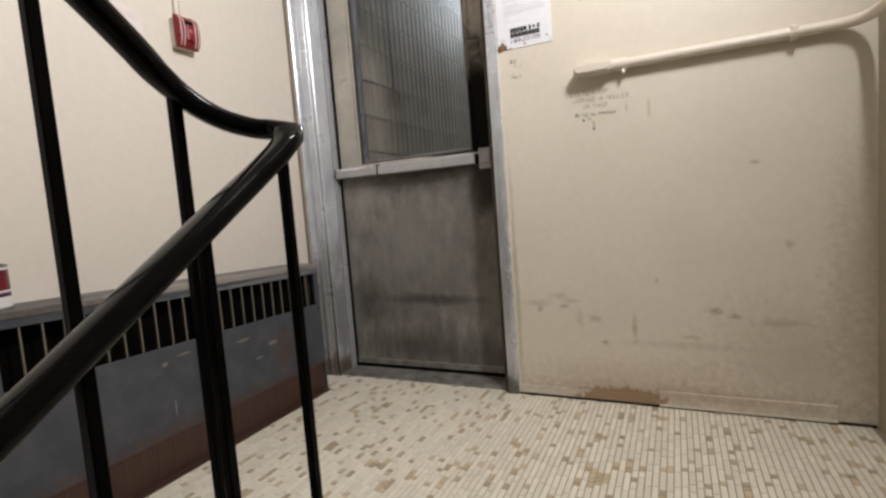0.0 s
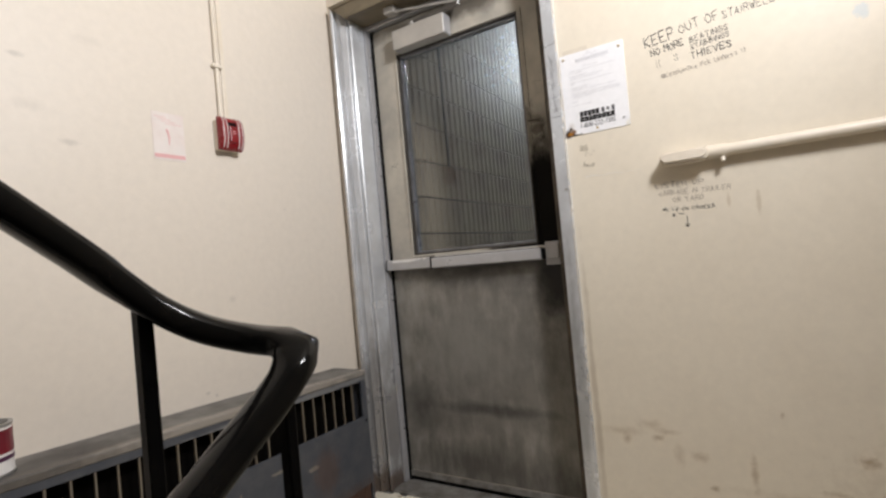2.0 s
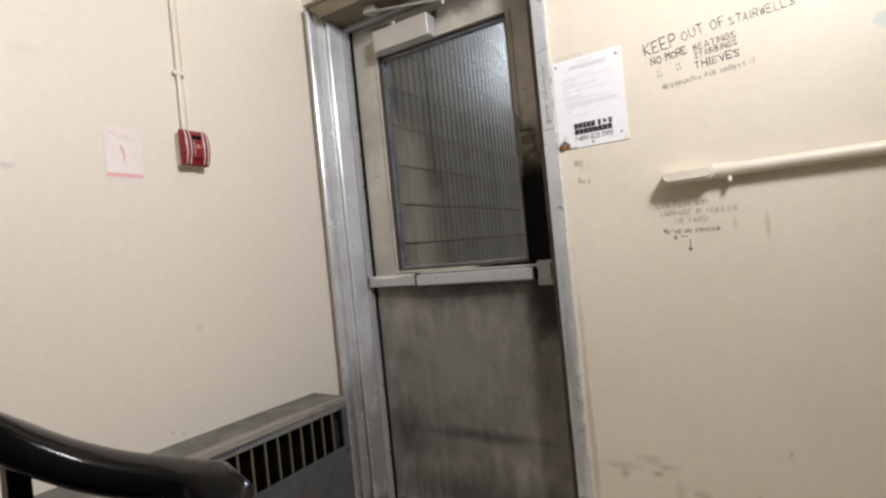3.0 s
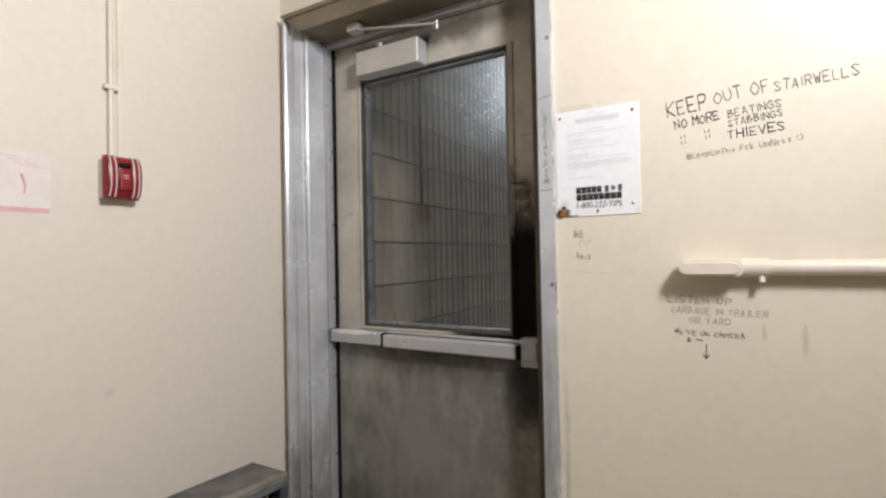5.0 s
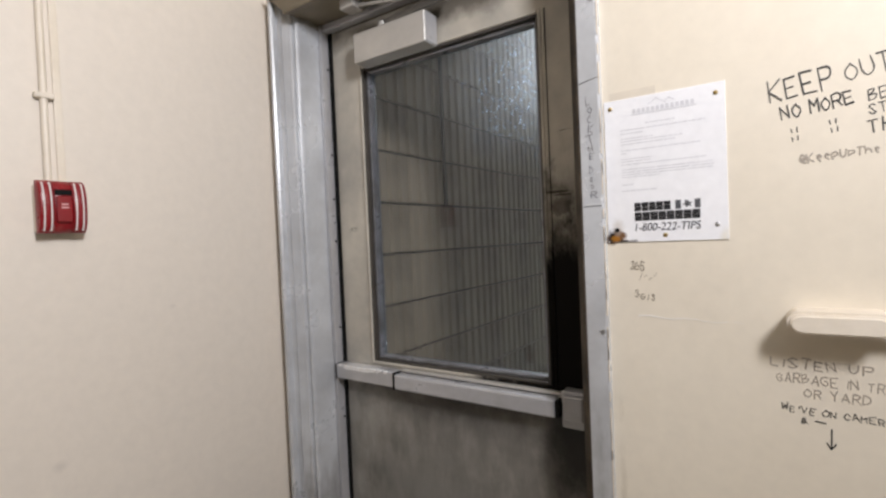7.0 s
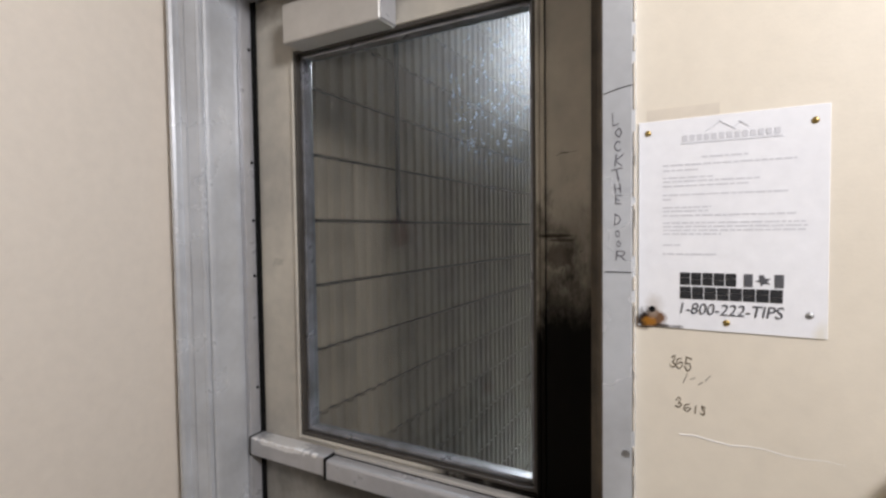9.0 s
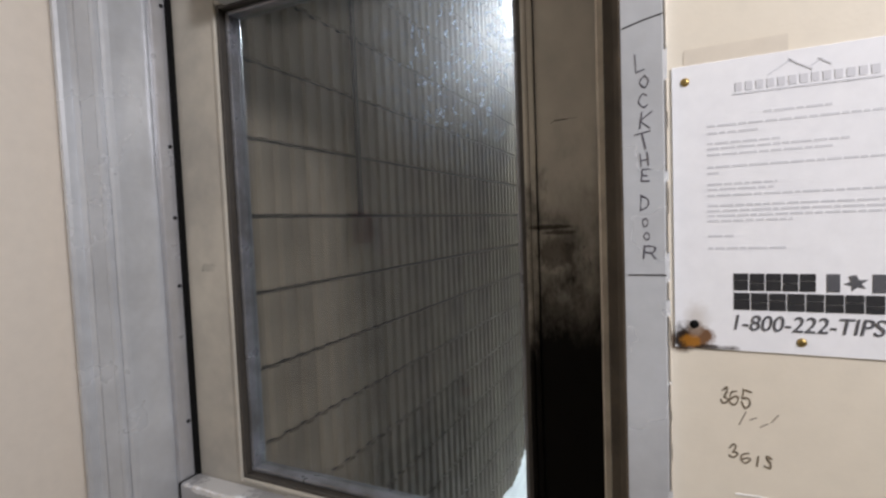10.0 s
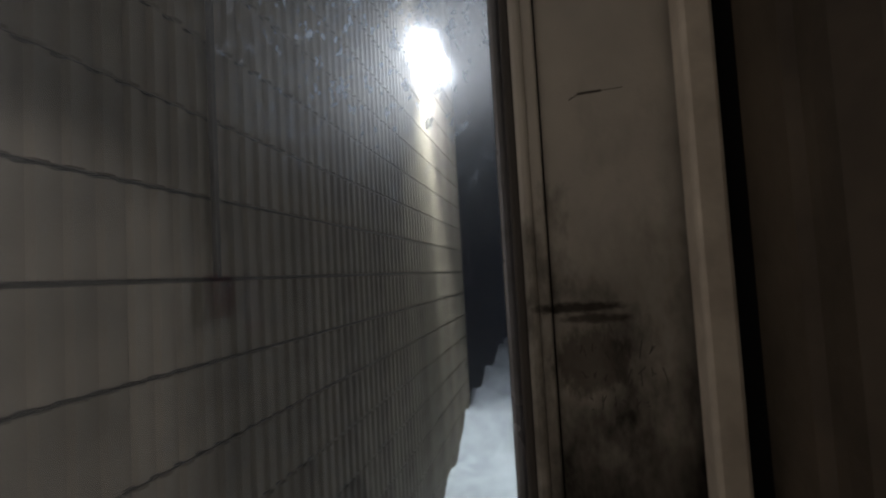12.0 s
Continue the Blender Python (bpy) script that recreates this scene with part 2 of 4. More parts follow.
stained(cream_wall, (0.10, 0.05, 0.02), (-0.228, 2.068, 1.412), (0.016, 0.3, 0.012), 0.9, 40, (1, 1, 1), 0.5)
stained(cream_wall, (0.42, 0.52, 0.60), (0.581, 2.068, 1.578), (0.02, 0.3, 0.025), 0.5, 60, (1, 1, 1), 0.4)
stained(paper, (0.14, 0.055, 0.008), (-0.216, 2.065, 1.416), (0.020, 0.3, 0.016), 0.95, 70, (1, 1, 1), 0.4)
stained(paper, (0.02, 0.014, 0.01), (-0.226, 2.065, 1.416), (0.012, 0.3, 0.020), 0.95, 70, (1, 1, 1), 0.5)
stained(paper, (0.03, 0.018, 0.01), (-0.205, 2.065, 1.408), (0.03, 0.3, 0.004), 0.9, 70, (1, 1, 1), 0.5)
stained(paper, (0.36, 0.15, 0.02), (-0.219, 2.065, 1.413), (0.011, 0.3, 0.008), 0.85, 160, (1, 1, 1), 0.5)
stained(paper, (0.55, 0.50, 0.45), (-0.214, 2.065, 1.437), (0.014, 0.3, 0.02), 0.6, 40, (1, 1, 1), 0.8)
stained(paper, (0.72, 0.66, 0.50), (-0.026, 2.065, 1.412), (0.012, 0.3, 0.02), 0.5, 40, (1, 1, 1), 0.8)
for sy, sz, wy, wz, k in ((0.989, 1.443, 0.03, 0.012, 0.45), (0.878, 1.659, 0.025, 0.01, 0.5), (1.36, 0.632, 0.006, 0.005, 0.8), (1.33, 0.648, 0.012, 0.006, 0.5), (0.9, 1.53, 0.05, 0.02, 0.2), (1.72, 1.28, 0.012, 0.01, 0.25), (1.45, 0.95, 0.02, 0.015, 0.3), (1.05, 1.75, 0.05, 0.02, 0.2)):
    stained(cream_left, (0.42, 0.38, 0.34), (-1.30, sy, sz), (0.3, wy, wz), k, 30, (1, 1, 1), 0.8)
for sy, sz, wy, wz in ((1.45, 0.36, 0.035, 0.006), (1.60, 0.31, 0.03, 0.010), (1.52, 0.27, 0.025, 0.005), (1.13, 0.37, 0.012, 0.008), (1.15, 0.22, 0.004, 0.03), (1.30, 0.33, 0.004, 0.025), (1.20, 0.385, 0.03, 0.004)):
    stained(rad_paint, (0.30, 0.26, 0.21), (-1.126, sy, sz), (0.2, wy, wz), 0.55, 70, (1, 1.5, 0.8), 0.3)
stained(rad_paint, (0.10, 0.05, 0.03), (-1.126, 1.66, 0.27), (0.2, 0.08, 0.10), 0.4, 60, (1, 2.5, 0.5), 0.5)
stained(rad_paint, (0.08, 0.045, 0.03), (-1.126, 1.30, 0.13), (0.2, 0.9, 0.05), 0.5, 50, (1, 2.5, 0.5), 0.5)
stained(rad_paint, (0.27, 0.20, 0.13), (-1.126, 1.296, 0.50), (0.2, 0.018, 0.07), 0.5, 50, (1, 1, 0.5), 0.5)
stained(rad_paint, (0.20, 0.20, 0.20), (-1.126, 1.30, 0.565), (0.2, 1.2, 0.016), 0.7, 40, (1, 0.6, 1), 0.4)
stained(rad_top, (0.30, 0.27, 0.235), (-1.13, 1.25, 0.60), (0.030, 0.9, 0.2), 0.75, 26, (1, 0.6, 1), 0.5)
stained(rad_top, (0.035, 0.03, 0.027), (-1.17, 0.80, 0.60), (0.10, 0.30, 0.2), 0.7, 18, (1, 0.6, 1), 0.6)
# dirt and rust at the foot of the frame
stained(silver, (0.10, 0.055, 0.03), (-1.22, 2.06, 0.0), (0.2, 0.3, 0.13), 0.85, 24, (1, 1, 0.5), 0.5)
stained(silver, (0.12, 0.10, 0.08), (-1.21, 2.06, 0.30), (0.12, 0.3, 0.45), 0.6, 14, (3, 1, 0.4), 0.5)
stained(silver, (0.05, 0.04, 0.032), (-0.265, 2.05, 0.0), (0.06, 0.3, 0.10), 0.8, 30, (1, 1, 0.6), 0.5)
stained(silver, (0.16, 0.15, 0.135), (-0.262, 2.05, 0.55), (0.03, 0.3, 0.55), 0.5, 22, (1.5, 1, 0.35), 0.6)
# kick plate again: grime by the latch, darker band below the push bar
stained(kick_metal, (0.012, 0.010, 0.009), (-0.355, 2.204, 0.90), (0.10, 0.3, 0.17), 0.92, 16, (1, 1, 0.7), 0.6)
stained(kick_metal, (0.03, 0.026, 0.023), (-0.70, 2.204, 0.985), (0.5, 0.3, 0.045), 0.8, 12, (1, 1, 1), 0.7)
stained(bar_metal, (0.82, 0.82, 0.82), (-1.05, 2.17, 1.030), (0.09, 0.1, 0.010), 0.9, 60, (1, 1, 1), 0.2)


# ---- geometry helpers ----
def box(bm, x0, x1, y0, y1, z0, z1, bevel=0.0, seg=2):
    m = Matrix.LocRotScale(((x0 + x1) / 2, (y0 + y1) / 2, (z0 + z1) / 2), None, (abs(x1 - x0), abs(y1 - y0), abs(z1 - z0)))
    vs = bmesh.ops.create_cube(bm, size=1.0, matrix=m)["verts"]
    if bevel:
        es = list({e for v in vs for e in v.link_edges})
        bmesh.ops.bevel(bm, geom=es, offset=bevel, segments=seg, affect="EDGES", profile=0.5)
    return bm


def boxed(x0, x1, y0, y1, z0, z1, bevel=0.0, seg=2):
    return box(bmesh.new(), x0, x1, y0, y1, z0, z1, bevel, seg)


def rod(bm, a, b, r, sides=16, r2=None):
    a, b = Vector(a), Vector(b)
    m = Matrix.Translation((a + b) / 2) @ (b - a).to_track_quat("Z", "Y").to_matrix().to_4x4()
    bmesh.ops.create_cone(bm, cap_ends=True, segments=sides, radius1=r, radius2=r if r2 is None else r2, depth=(b - a).length, matrix=m)
    return bm


def prism(outline, z0, z1):
    """An upright prism over an outline in x and y."""
    bm = bmesh.new()
    low = [bm.verts.new((x, y, z0)) for x, y in outline]
    top = [bm.verts.new((x, y, z1)) for x, y in outline]
    n = len(outline)
    for i in range(n):
        bm.faces.new((low[i], low[(i + 1) % n], top[(i + 1) % n], top[i]))
    bm.faces.new(top)
    bm.faces.new(low[::-1])
    bmesh.ops.recalc_face_normals(bm, faces=bm.faces)
    return bm


def sweep(points, wide, high, round_by=0.6, sides=20):
    """A rail of rounded section along points, its section kept upright."""
    bm = bmesh.new()
    pts = [Vector(p) for p in points]
    rings = []
    for i, p in enumerate(pts):
        d1 = (p - pts[i - 1]).normalized() if i else (pts[1] - p).normalized()
        d2 = (pts[i + 1] - p).normalized() if i < len(pts) - 1 else d1
        d = (d1 + d2).normalized()
        side = d.cross(Vector((0, 0, 1))).normalized()
        up = side.cross(d).normalized()
        grow = 1 / max(0.55, d.dot(d1))
        ring = []
        for k in range(sides):
            a = 2 * math.pi * k / sides
            c, s = math.cos(a), math.sin(a)
            c, s = math.copysign(abs(c) ** round_by, c), math.copysign(abs(s) ** round_by, s)
            ring.append(bm.verts.new(p + side * c * wide / 2 * grow + up * s * high / 2))
        rings.append(ring)
    for r1, r2 in zip(rings, rings[1:]):
        for k in range(sides):
            bm.faces.new((r1[k], r1[(k + 1) % sides], r2[(k + 1) % sides], r2[k]))
    bm.faces.new(rings[0][::-1])
    bm.faces.new(rings[-1])
    bmesh.ops.recalc_face_normals(bm, faces=bm.faces)
    return bm


def spline(points, steps=6):
    """Points of a smooth curve through the given points."""
    p = [Vector(q) for q in points]
    p = [2 * p[0] - p[1]] + p + [2 * p[-1] - p[-2]]
    out = []
    for i in range(1, len(p) - 2):
        for k in range(steps):
            t = k / steps
            a, b, c, d = p[i - 1], p[i], p[i + 1], p[i + 2]
            out.append(0.5 * (2 * b + (c - a) * t + (2 * a - 5 * b + 4 * c - d) * t * t + (3 * b - a - 3 * c + d) * t ** 3))
    return out + [p[-2]]


def finish(name, bm, mat, smooth=False):
    if smooth:
        bmesh.ops.split_edges(bm, edges=[e for e in bm.edges if len(e.link_faces) == 2 and e.calc_face_angle() > 1.0])
    me = bpy.data.meshes.new(name)
    bm.to_mesh(me)
    bm.free()
    me.materials.append(mat)
    if smooth:
        for f in me.polygons:
            f.use_smooth = True
    return me


def thing(name, bm, mat, label, category, kind="", group="", smooth=False):
    return tagged(new(name, finish(name, bm, mat, smooth)), label, category, group, kind)


def empty(name, label, category, kind="", group="", at=(0, 0, 0)):
    ob = new(name)
    ob.location = at
    return tagged(ob, label, category, group, kind)


def part(name, bm, mat, parent, label="", smooth=False):
    ob = new(name, finish(name, bm, mat, smooth))
    ob.parent = parent
    if parent.type == "EMPTY":
        ob.location = -parent.location
    return tagged(ob, label)


def text_mesh(text, size):
    font = bpy.data.curves.new("text", "FONT")
    font.body, font.size, font.extrude = text, size, 0.0004
    tmp = bpy.data.objects.new("text", font)
    scene.collection.objects.link(tmp)
    me = bpy.data.meshes.new_from_object(tmp.evaluated_get(bpy.context.evaluated_depsgraph_get()))
    bpy.data.objects.remove(tmp)
    bm = bmesh.new()
    bm.from_mesh(me)
    bpy.data.meshes.remove(me)
    return bm


GLYPHS = {}


def glyph(ch):
    """One letter of unit size, and how far the next one stands from it."""
    if ch not in GLYPHS:
        shape = text_mesh(ch, 1.0) if ch != " " else bmesh.new()
        pair, dot = text_mesh(ch + ".", 1.0), text_mesh(".", 1.0)
        GLYPHS[ch] = (shape, max(v.co.x for v in pair.verts) - max(v.co.x for v in dot.verts))
        pair.free()
        dot.free()
    return GLYPHS[ch]


def letters(text, size):
    """One bmesh a letter, in order, as they stand in the line."""
    out, at = [], 0.0
    for ch in text:
        shape, step = glyph(ch)
        if ch != " ":
            bm = shape.copy()
            for v in bm.verts:
                v.co = Vector(((v.co.x + at) * size, v.co.y * size, v.co.z))
            out.append(bm)
        at += step
    return out


STROKES = {
    "A": "00 26 40|12 32", "B": "00 06|~06 36 24 03|~03 43 31 00", "C": "~45 26 04 02 20 41", "D": "00 06|~06 35 43 31 00", "E": "46 06 00 40|03 33", "F": "00 06 46|03 33",
    "G": "~45 26 04 02 20 41|41 43 23", "H": "00 06|40 46|03 43", "I": "20 26", "K": "00 06|46 03 40", "L": "06 00 40", "M": "00 06 23 46 40", "N": "00 06 40 46",
    "O": "~26 04 02 20 42 44 26", "P": "00 06|~06 36 45 33 03", "R": "00 06|~06 36 45 33 03|23 40", "S": "~45 26 05 14 32 41 20 01", "T": "06 46|26 20", "U": "~06 02 20 42 46",
    "V": "06 20 46", "W": "06 10 24 30 46", "Y": "06 23 46|23 20", "'": "26 24", "&": "~40 14 26 34 02 10 32", "@": "~34 13 21 33 34|~33 42 44 26 04 02 20 40",
    "3": "~05 26 35 23|~23 42 20 01", "6": "~35 04 01 20 42 23 02", "5": "46 06 03|~03 34 42 20 01", "i": "20 24", "s": "~34 14 13 32 31 11", "e": "~13 33 34 14 12 30",
    "p": "04 00|~04 34 42 01", "u": "~04 01 20 42 44 40", "h": "00 06|~02 24 42 40", "c": "~34 14 02 10 31", "k": "00 06|34 02 30", ":": "21 22|24 25", ")": "~16 33 10", "o": "~24 03 11 31 43 24",
}


def scrawl_letter(ch, size, pen, rng, wobble):
    """One hand-drawn letter: pen strokes through its corners, none of them quite true."""
    bm = bmesh.new()
    for stroke in STROKES[ch].split("|"):
        pts = [Vector((int(c[0]) * 0.125 + wobble * rng.uniform(-0.22, 0.22), int(c[1]) * 0.118 + wobble * rng.uniform(-0.22, 0.22), 0)) * size for c in stroke.strip("~").split()]
        if stroke[0] == "~":
            pts = spline(pts, 3)
        for a, b in zip(pts, pts[1:]):
            if (b - a).length > 1e-5:
                over = (b - a).normalized() * pen * 0.5
                rod(bm, a - over, b + over, pen * rng.uniform(0.75, 1.15), 6)
    for v in bm.verts:
        v.co.z *= 0.35
    return bm


def write(thing_ob, text, width, size, mat, m, wobble=0.0, thin=0.0, lean=0.0, pen=0.0):
    """Writes a line of letters, each a part of its thing, as wide as given, along m's x axis."""
    rng = random.Random(len(text) * 31 + int(size * 1e4) + ord(text[0]))
    if not wobble:
        bms = letters(text, size)
    else:
        bms, at = [], 0.0
        for ch in text:
            if ch != " ":
                bm = scrawl_letter(ch, size, (pen or 0.0008 + 0.016 * size + 0.03 * thin), rng, wobble)
                turn = Matrix.Translation(((at - (0.13 if ch in "I'i:" else 0.0)) * size, wobble * size * 0.22 * rng.uniform(-1, 1), 0)) @ Matrix.Rotation(wobble * 0.7 * rng.uniform(-1, 1), 4, "Z") @ Matrix.Scale(1 + wobble * 0.6 * rng.uniform(-1, 1), 4)
                bmesh.ops.transform(bm, matrix=turn, verts=bm.verts)
                bms.append(bm)
            at += 0.36 if ch in "I'i:" else 0.46 if ch == " " else 0.72
    xs = [v.co.x for bm in bms for v in bm.verts]
    k, x0 = width / (max(xs) - min(xs)), min(xs)
    for bm in bms:
        for v in bm.verts:
            v.co = m @ Matrix.Diagonal((k, 1, 1, 1)) @ Matrix.Translation((-x0, 0, 0)) @ Vector((v.co.x + lean * v.co.y, v.co.y, v.co.z))
        part("letter", bm, mat, thing_ob)


def on_wall(x, z, tilt=0.0, y=2.0665):
    """A pose on the door wall."""
    return pose(x, y, z, 90, 0, 0) @ pose(0, 0, 0, 0, 0, tilt)


# ---- setting ----
YW, XL, XR = 2.068, -1.30, 0.95
WALL_TOP = 2.75
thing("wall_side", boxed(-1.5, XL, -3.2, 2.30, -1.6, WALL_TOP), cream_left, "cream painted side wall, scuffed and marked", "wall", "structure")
thing("wall_door", boxed(-0.237, XR + 0.2, YW, 2.30, -0.3, WALL_TOP), cream_wall, "cream painted wall with scuffs and handwriting", "wall", "structure")
thing("wall_over_door", boxed(XL, -0.237, YW, 2.30, 2.213, WALL_TOP), cream_wall, "cream painted wall above the door", "wall", "structure")
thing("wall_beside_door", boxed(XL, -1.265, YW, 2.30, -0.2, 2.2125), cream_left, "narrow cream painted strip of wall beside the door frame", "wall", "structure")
# right wall, back wall and ceiling: dim closing surfaces that limit the bounce
thing("wall_right", boxed(XR, XR + 0.2, -3.2, YW, -1.6, WALL_TOP), dim_tan, "wall beside the stairs, tan to cut bounced light", "wall", "structure")
thing("wall_back", boxed(-1.5, XR + 0.2, -3.4, -3.2, -1.6, WALL_TOP), dim_tan, "unseen wall behind the stairs, tan to cut bounced light", "wall", "structure")
thing("ceiling", boxed(-1.5, XR + 0.2, -3.4, 2.30, WALL_TOP, WALL_TOP + 0.1), ceiling_paint, "unseen ceiling, dimmed to cut bounced light", "ceiling", "structure")
NOSE = 0.74
bm = boxed(XL, XR, NOSE, YW, -0.2, -0.003)
box(bm, XL, -0.205, 0.40, NOSE, -0.2, -0.003)
floor = thing("floor", bm, tile_base, "landing floor of ivory and tan mosaic sticks", "floor", "structure")

# flight down, and flight up beside it
down = empty("stairs_down", "concrete flight of stairs leading down", "stairs", "structure")
for k in range(6):
    part("step", boxed(-0.20, XR, NOSE - 0.27 * (k + 1), NOSE - 0.27 * k + 0.02, -0.18 * (k + 1) - 0.2, -0.18 * (k + 1), 0.006), concrete, down)
thing("floor_lower", boxed(-1.5, XR, -3.2, NOSE - 0.27 * 6, -1.6, -1.26), concrete, "lower landing of worn concrete", "floor", "structure")
up = empty("stairs_up", "concrete flight of stairs leading up", "stairs", "structure")
for k in range(8):
    part("step", boxed(XL, -0.27, 0.42 - 0.27 * (k + 1), 0.42 - 0.27 * k, 0.18 * k - 0.12, 0.18 * (k + 1), 0.006), concrete, up)

# ---- door frame ----
jamb_l = [(-1.264, 2.30), (-1.264, 2.046), (-1.260, 2.041), (-1.250, 2.0405), (-1.246, 2.046), (-1.2465, 2.061), (-1.236, 2.066), (-1.224, 2.0625), (-1.207, 2.076), (-1.203, 2.0755),
          (-1.199, 2.0795), (-1.198, 2.088), (-1.188, 2.0845), (-1.181, 2.0795), (-1.177, 2.084), (-1.175, 2.092), (-1.175, 2.30)]
jamb_r = [(-0.237, 2.29), (-0.237, 2.056), (-0.241, 2.052), (-0.281, 2.052), (-0.286, 2.055), (-0.297, 2.066), (-0.297, 2.080), (-0.290, 2.088), (-0.290, 2.105), (-0.294, 2.112), (-0.290, 2.12), (-0.290, 2.29)]
door_frame = empty("door_frame", "silver-grey painted steel door frame, worn", "door frame", "structure")
part("jamb", prism(jamb_l, 0.0, 2.211), silver, door_frame)
part("jamb", prism(jamb_r, 0.0, 2.208), silver, door_frame)
# thin added facing over the right jamb; its colour carries grime and shade
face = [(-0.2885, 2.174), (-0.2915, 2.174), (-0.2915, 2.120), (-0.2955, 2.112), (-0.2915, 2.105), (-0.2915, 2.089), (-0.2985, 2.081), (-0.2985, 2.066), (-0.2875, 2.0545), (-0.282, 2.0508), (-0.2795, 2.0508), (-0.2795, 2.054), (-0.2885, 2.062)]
part("reveal", prism(face, 0.0, 2.139), reveal_shade_grime, door_frame, "dark brown reveal facing, grime and shade in its colour")
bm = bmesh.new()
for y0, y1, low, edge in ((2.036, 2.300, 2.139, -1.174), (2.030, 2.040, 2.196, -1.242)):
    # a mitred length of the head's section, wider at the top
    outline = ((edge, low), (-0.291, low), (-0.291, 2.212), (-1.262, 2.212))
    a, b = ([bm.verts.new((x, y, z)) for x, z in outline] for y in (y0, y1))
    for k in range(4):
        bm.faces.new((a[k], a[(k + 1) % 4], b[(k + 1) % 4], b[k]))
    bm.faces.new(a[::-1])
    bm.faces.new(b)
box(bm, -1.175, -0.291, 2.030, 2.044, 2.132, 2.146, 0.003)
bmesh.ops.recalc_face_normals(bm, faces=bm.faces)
part("head", bm, head_shade_paint, door_frame, "grimy brownish frame head, its shade painted in")
part("weatherstrip", boxed(-1.174, -1.160, 2.165, 2.199, 0.01, 2.14, 0.003), bar_metal, door_frame, "aluminium weatherstrip")
part("weatherstrip", boxed(-0.321, -0.302, 2.172, 2.198, 0.01, 2.14, 0.003), strip_paint, door_frame, "aluminium weatherstrip")
part("weatherstrip", boxed(-1.160, -0.311, 2.170, 2.199, 2.117, 2.139, 0.003), bar_metal, door_frame, "aluminium weatherstrip")
# black strips stand in for the shaded gaps at the door's edges
part("gasket", boxed(-1.162, -1.148, 2.196, 2.2035, 0.01, 2.12), gasket, door_frame, "black strip for the shaded gap beside the door")
part("gasket", boxed(-0.3025, -0.2905, 2.176, 2.2035, 0.01, 2.12), gasket, door_frame, "black strip for the shaded gap beside the door")
for z in (0.25, 0.55, 0.85, 1.15, 1.435, 1.575, 1.72, 2.0):
    part("screw", rod(bmesh.new(), (-1.161, 2.189, z), (-1.158, 2.189, z), 0.004, 8), gasket, door_frame)
for z in (1.225, 0.5, 1.9):
    part("screw", rod(bmesh.new(), (-0.247, 2.053, z), (-0.247, 2.050, z), 0.005, 10), steel, door_frame)
sill = boxed(-1.175, -0.290, 2.095, 2.30, -0.003, 0.010, 0.003)
box(sill, -1.175, -0.290, 2.085, 2.10, -0.003, 0.006, 0.002)
thing("threshold", sill, sill_metal, "worn dirty grey metal door threshold", "threshold", "structure")

# ---- door ----
YD = 2.204
door = empty("door_1", "closed dirty grey steel door with a glazed upper half", "door", "structure")
DX0, DX1, DZ0, DZ1 = -1.172, -0.293, 0.028, 2.116
GX0, GX1, GZ0, GZ1 = -1.028, -0.421, 1.044, 1.980
bm = bmesh.new()
box(bm, DX0, GX0, YD, YD + 0.045, DZ0, DZ1)
box(bm, GX1, DX1, YD, YD + 0.045, DZ0, DZ1)
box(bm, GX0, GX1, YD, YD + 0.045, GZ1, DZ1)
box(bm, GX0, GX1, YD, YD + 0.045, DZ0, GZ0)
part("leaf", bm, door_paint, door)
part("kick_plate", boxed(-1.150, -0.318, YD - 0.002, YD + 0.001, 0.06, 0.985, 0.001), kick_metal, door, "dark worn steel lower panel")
part("door_sweep", boxed(DX0, DX1, YD - 0.007, YD, 0.030, 0.056, 0.002), sill_metal, door, "grey metal door sweep")
part("seal", boxed(DX0, DX1, YD + 0.002, YD + 0.04, 0.010, 0.029), gasket, door, "black rubber seal")


def ring(x0, x1, z0, z1, w, y0, y1, bevel):
    b = bmesh.new()
    box(b, x0, x0 + w, y0, y1, z0, z1, bevel)
    box(b, x1 - w, x1, y0, y1, z0, z1, bevel)
    box(b, x0 + w, x1 - w, y0, y1, z0, z0 + w, bevel)
    box(b, x0 + w, x1 - w, y0, y1, z1 - w, z1, bevel)
    return b


part("bead", ring(GX0 - 0.004, GX1 + 0.004, GZ0 - 0.004, GZ1 + 0.004, 0.009, YD - 0.006, YD + 0.012, 0.003), door_paint, door, "painted glazing bead")
part("bead", ring(GX0 + 0.004, GX1 - 0.004, GZ0 + 0.004, GZ1 - 0.004, 0.008, YD - 0.002, YD + 0.045, 0.002), bead_metal, door, "dark grimy glazing bead")
part("bead_strip", boxed(-0.4175, -0.4090, YD - 0.004, YD + 0.004, GZ0 - 0.004, GZ1 + 0.004, 0.0015), door_paint, door, "painted glazing strip")
part("seam", boxed(-0.4092, -0.4078, YD - 0.0010, YD + 0.001, GZ0 - 0.004, GZ1 + 0.004), gasket, door, "dark crack beside the strip")
part("lip", ring(GX0 + 0.012, GX1 - 0.012, GZ0 + 0.012, GZ1 - 0.012, 0.009, YD + 0.012, YD + 0.045, 0.003), lip_metal, door, "tarnished metal glazing lip")

glass = bpy.data.materials.new("dirty glass")
glass.use_nodes = True
nt = glass.node_tree
n, l = nt.nodes, nt.links
n.remove(n["Principled BSDF"])
clear = n.new("ShaderNodeBsdfTransparent")
clear.inputs[0].default_value = (0.86, 0.88, 0.87, 1)
gloss = n.new("ShaderNodeBsdfGlossy")
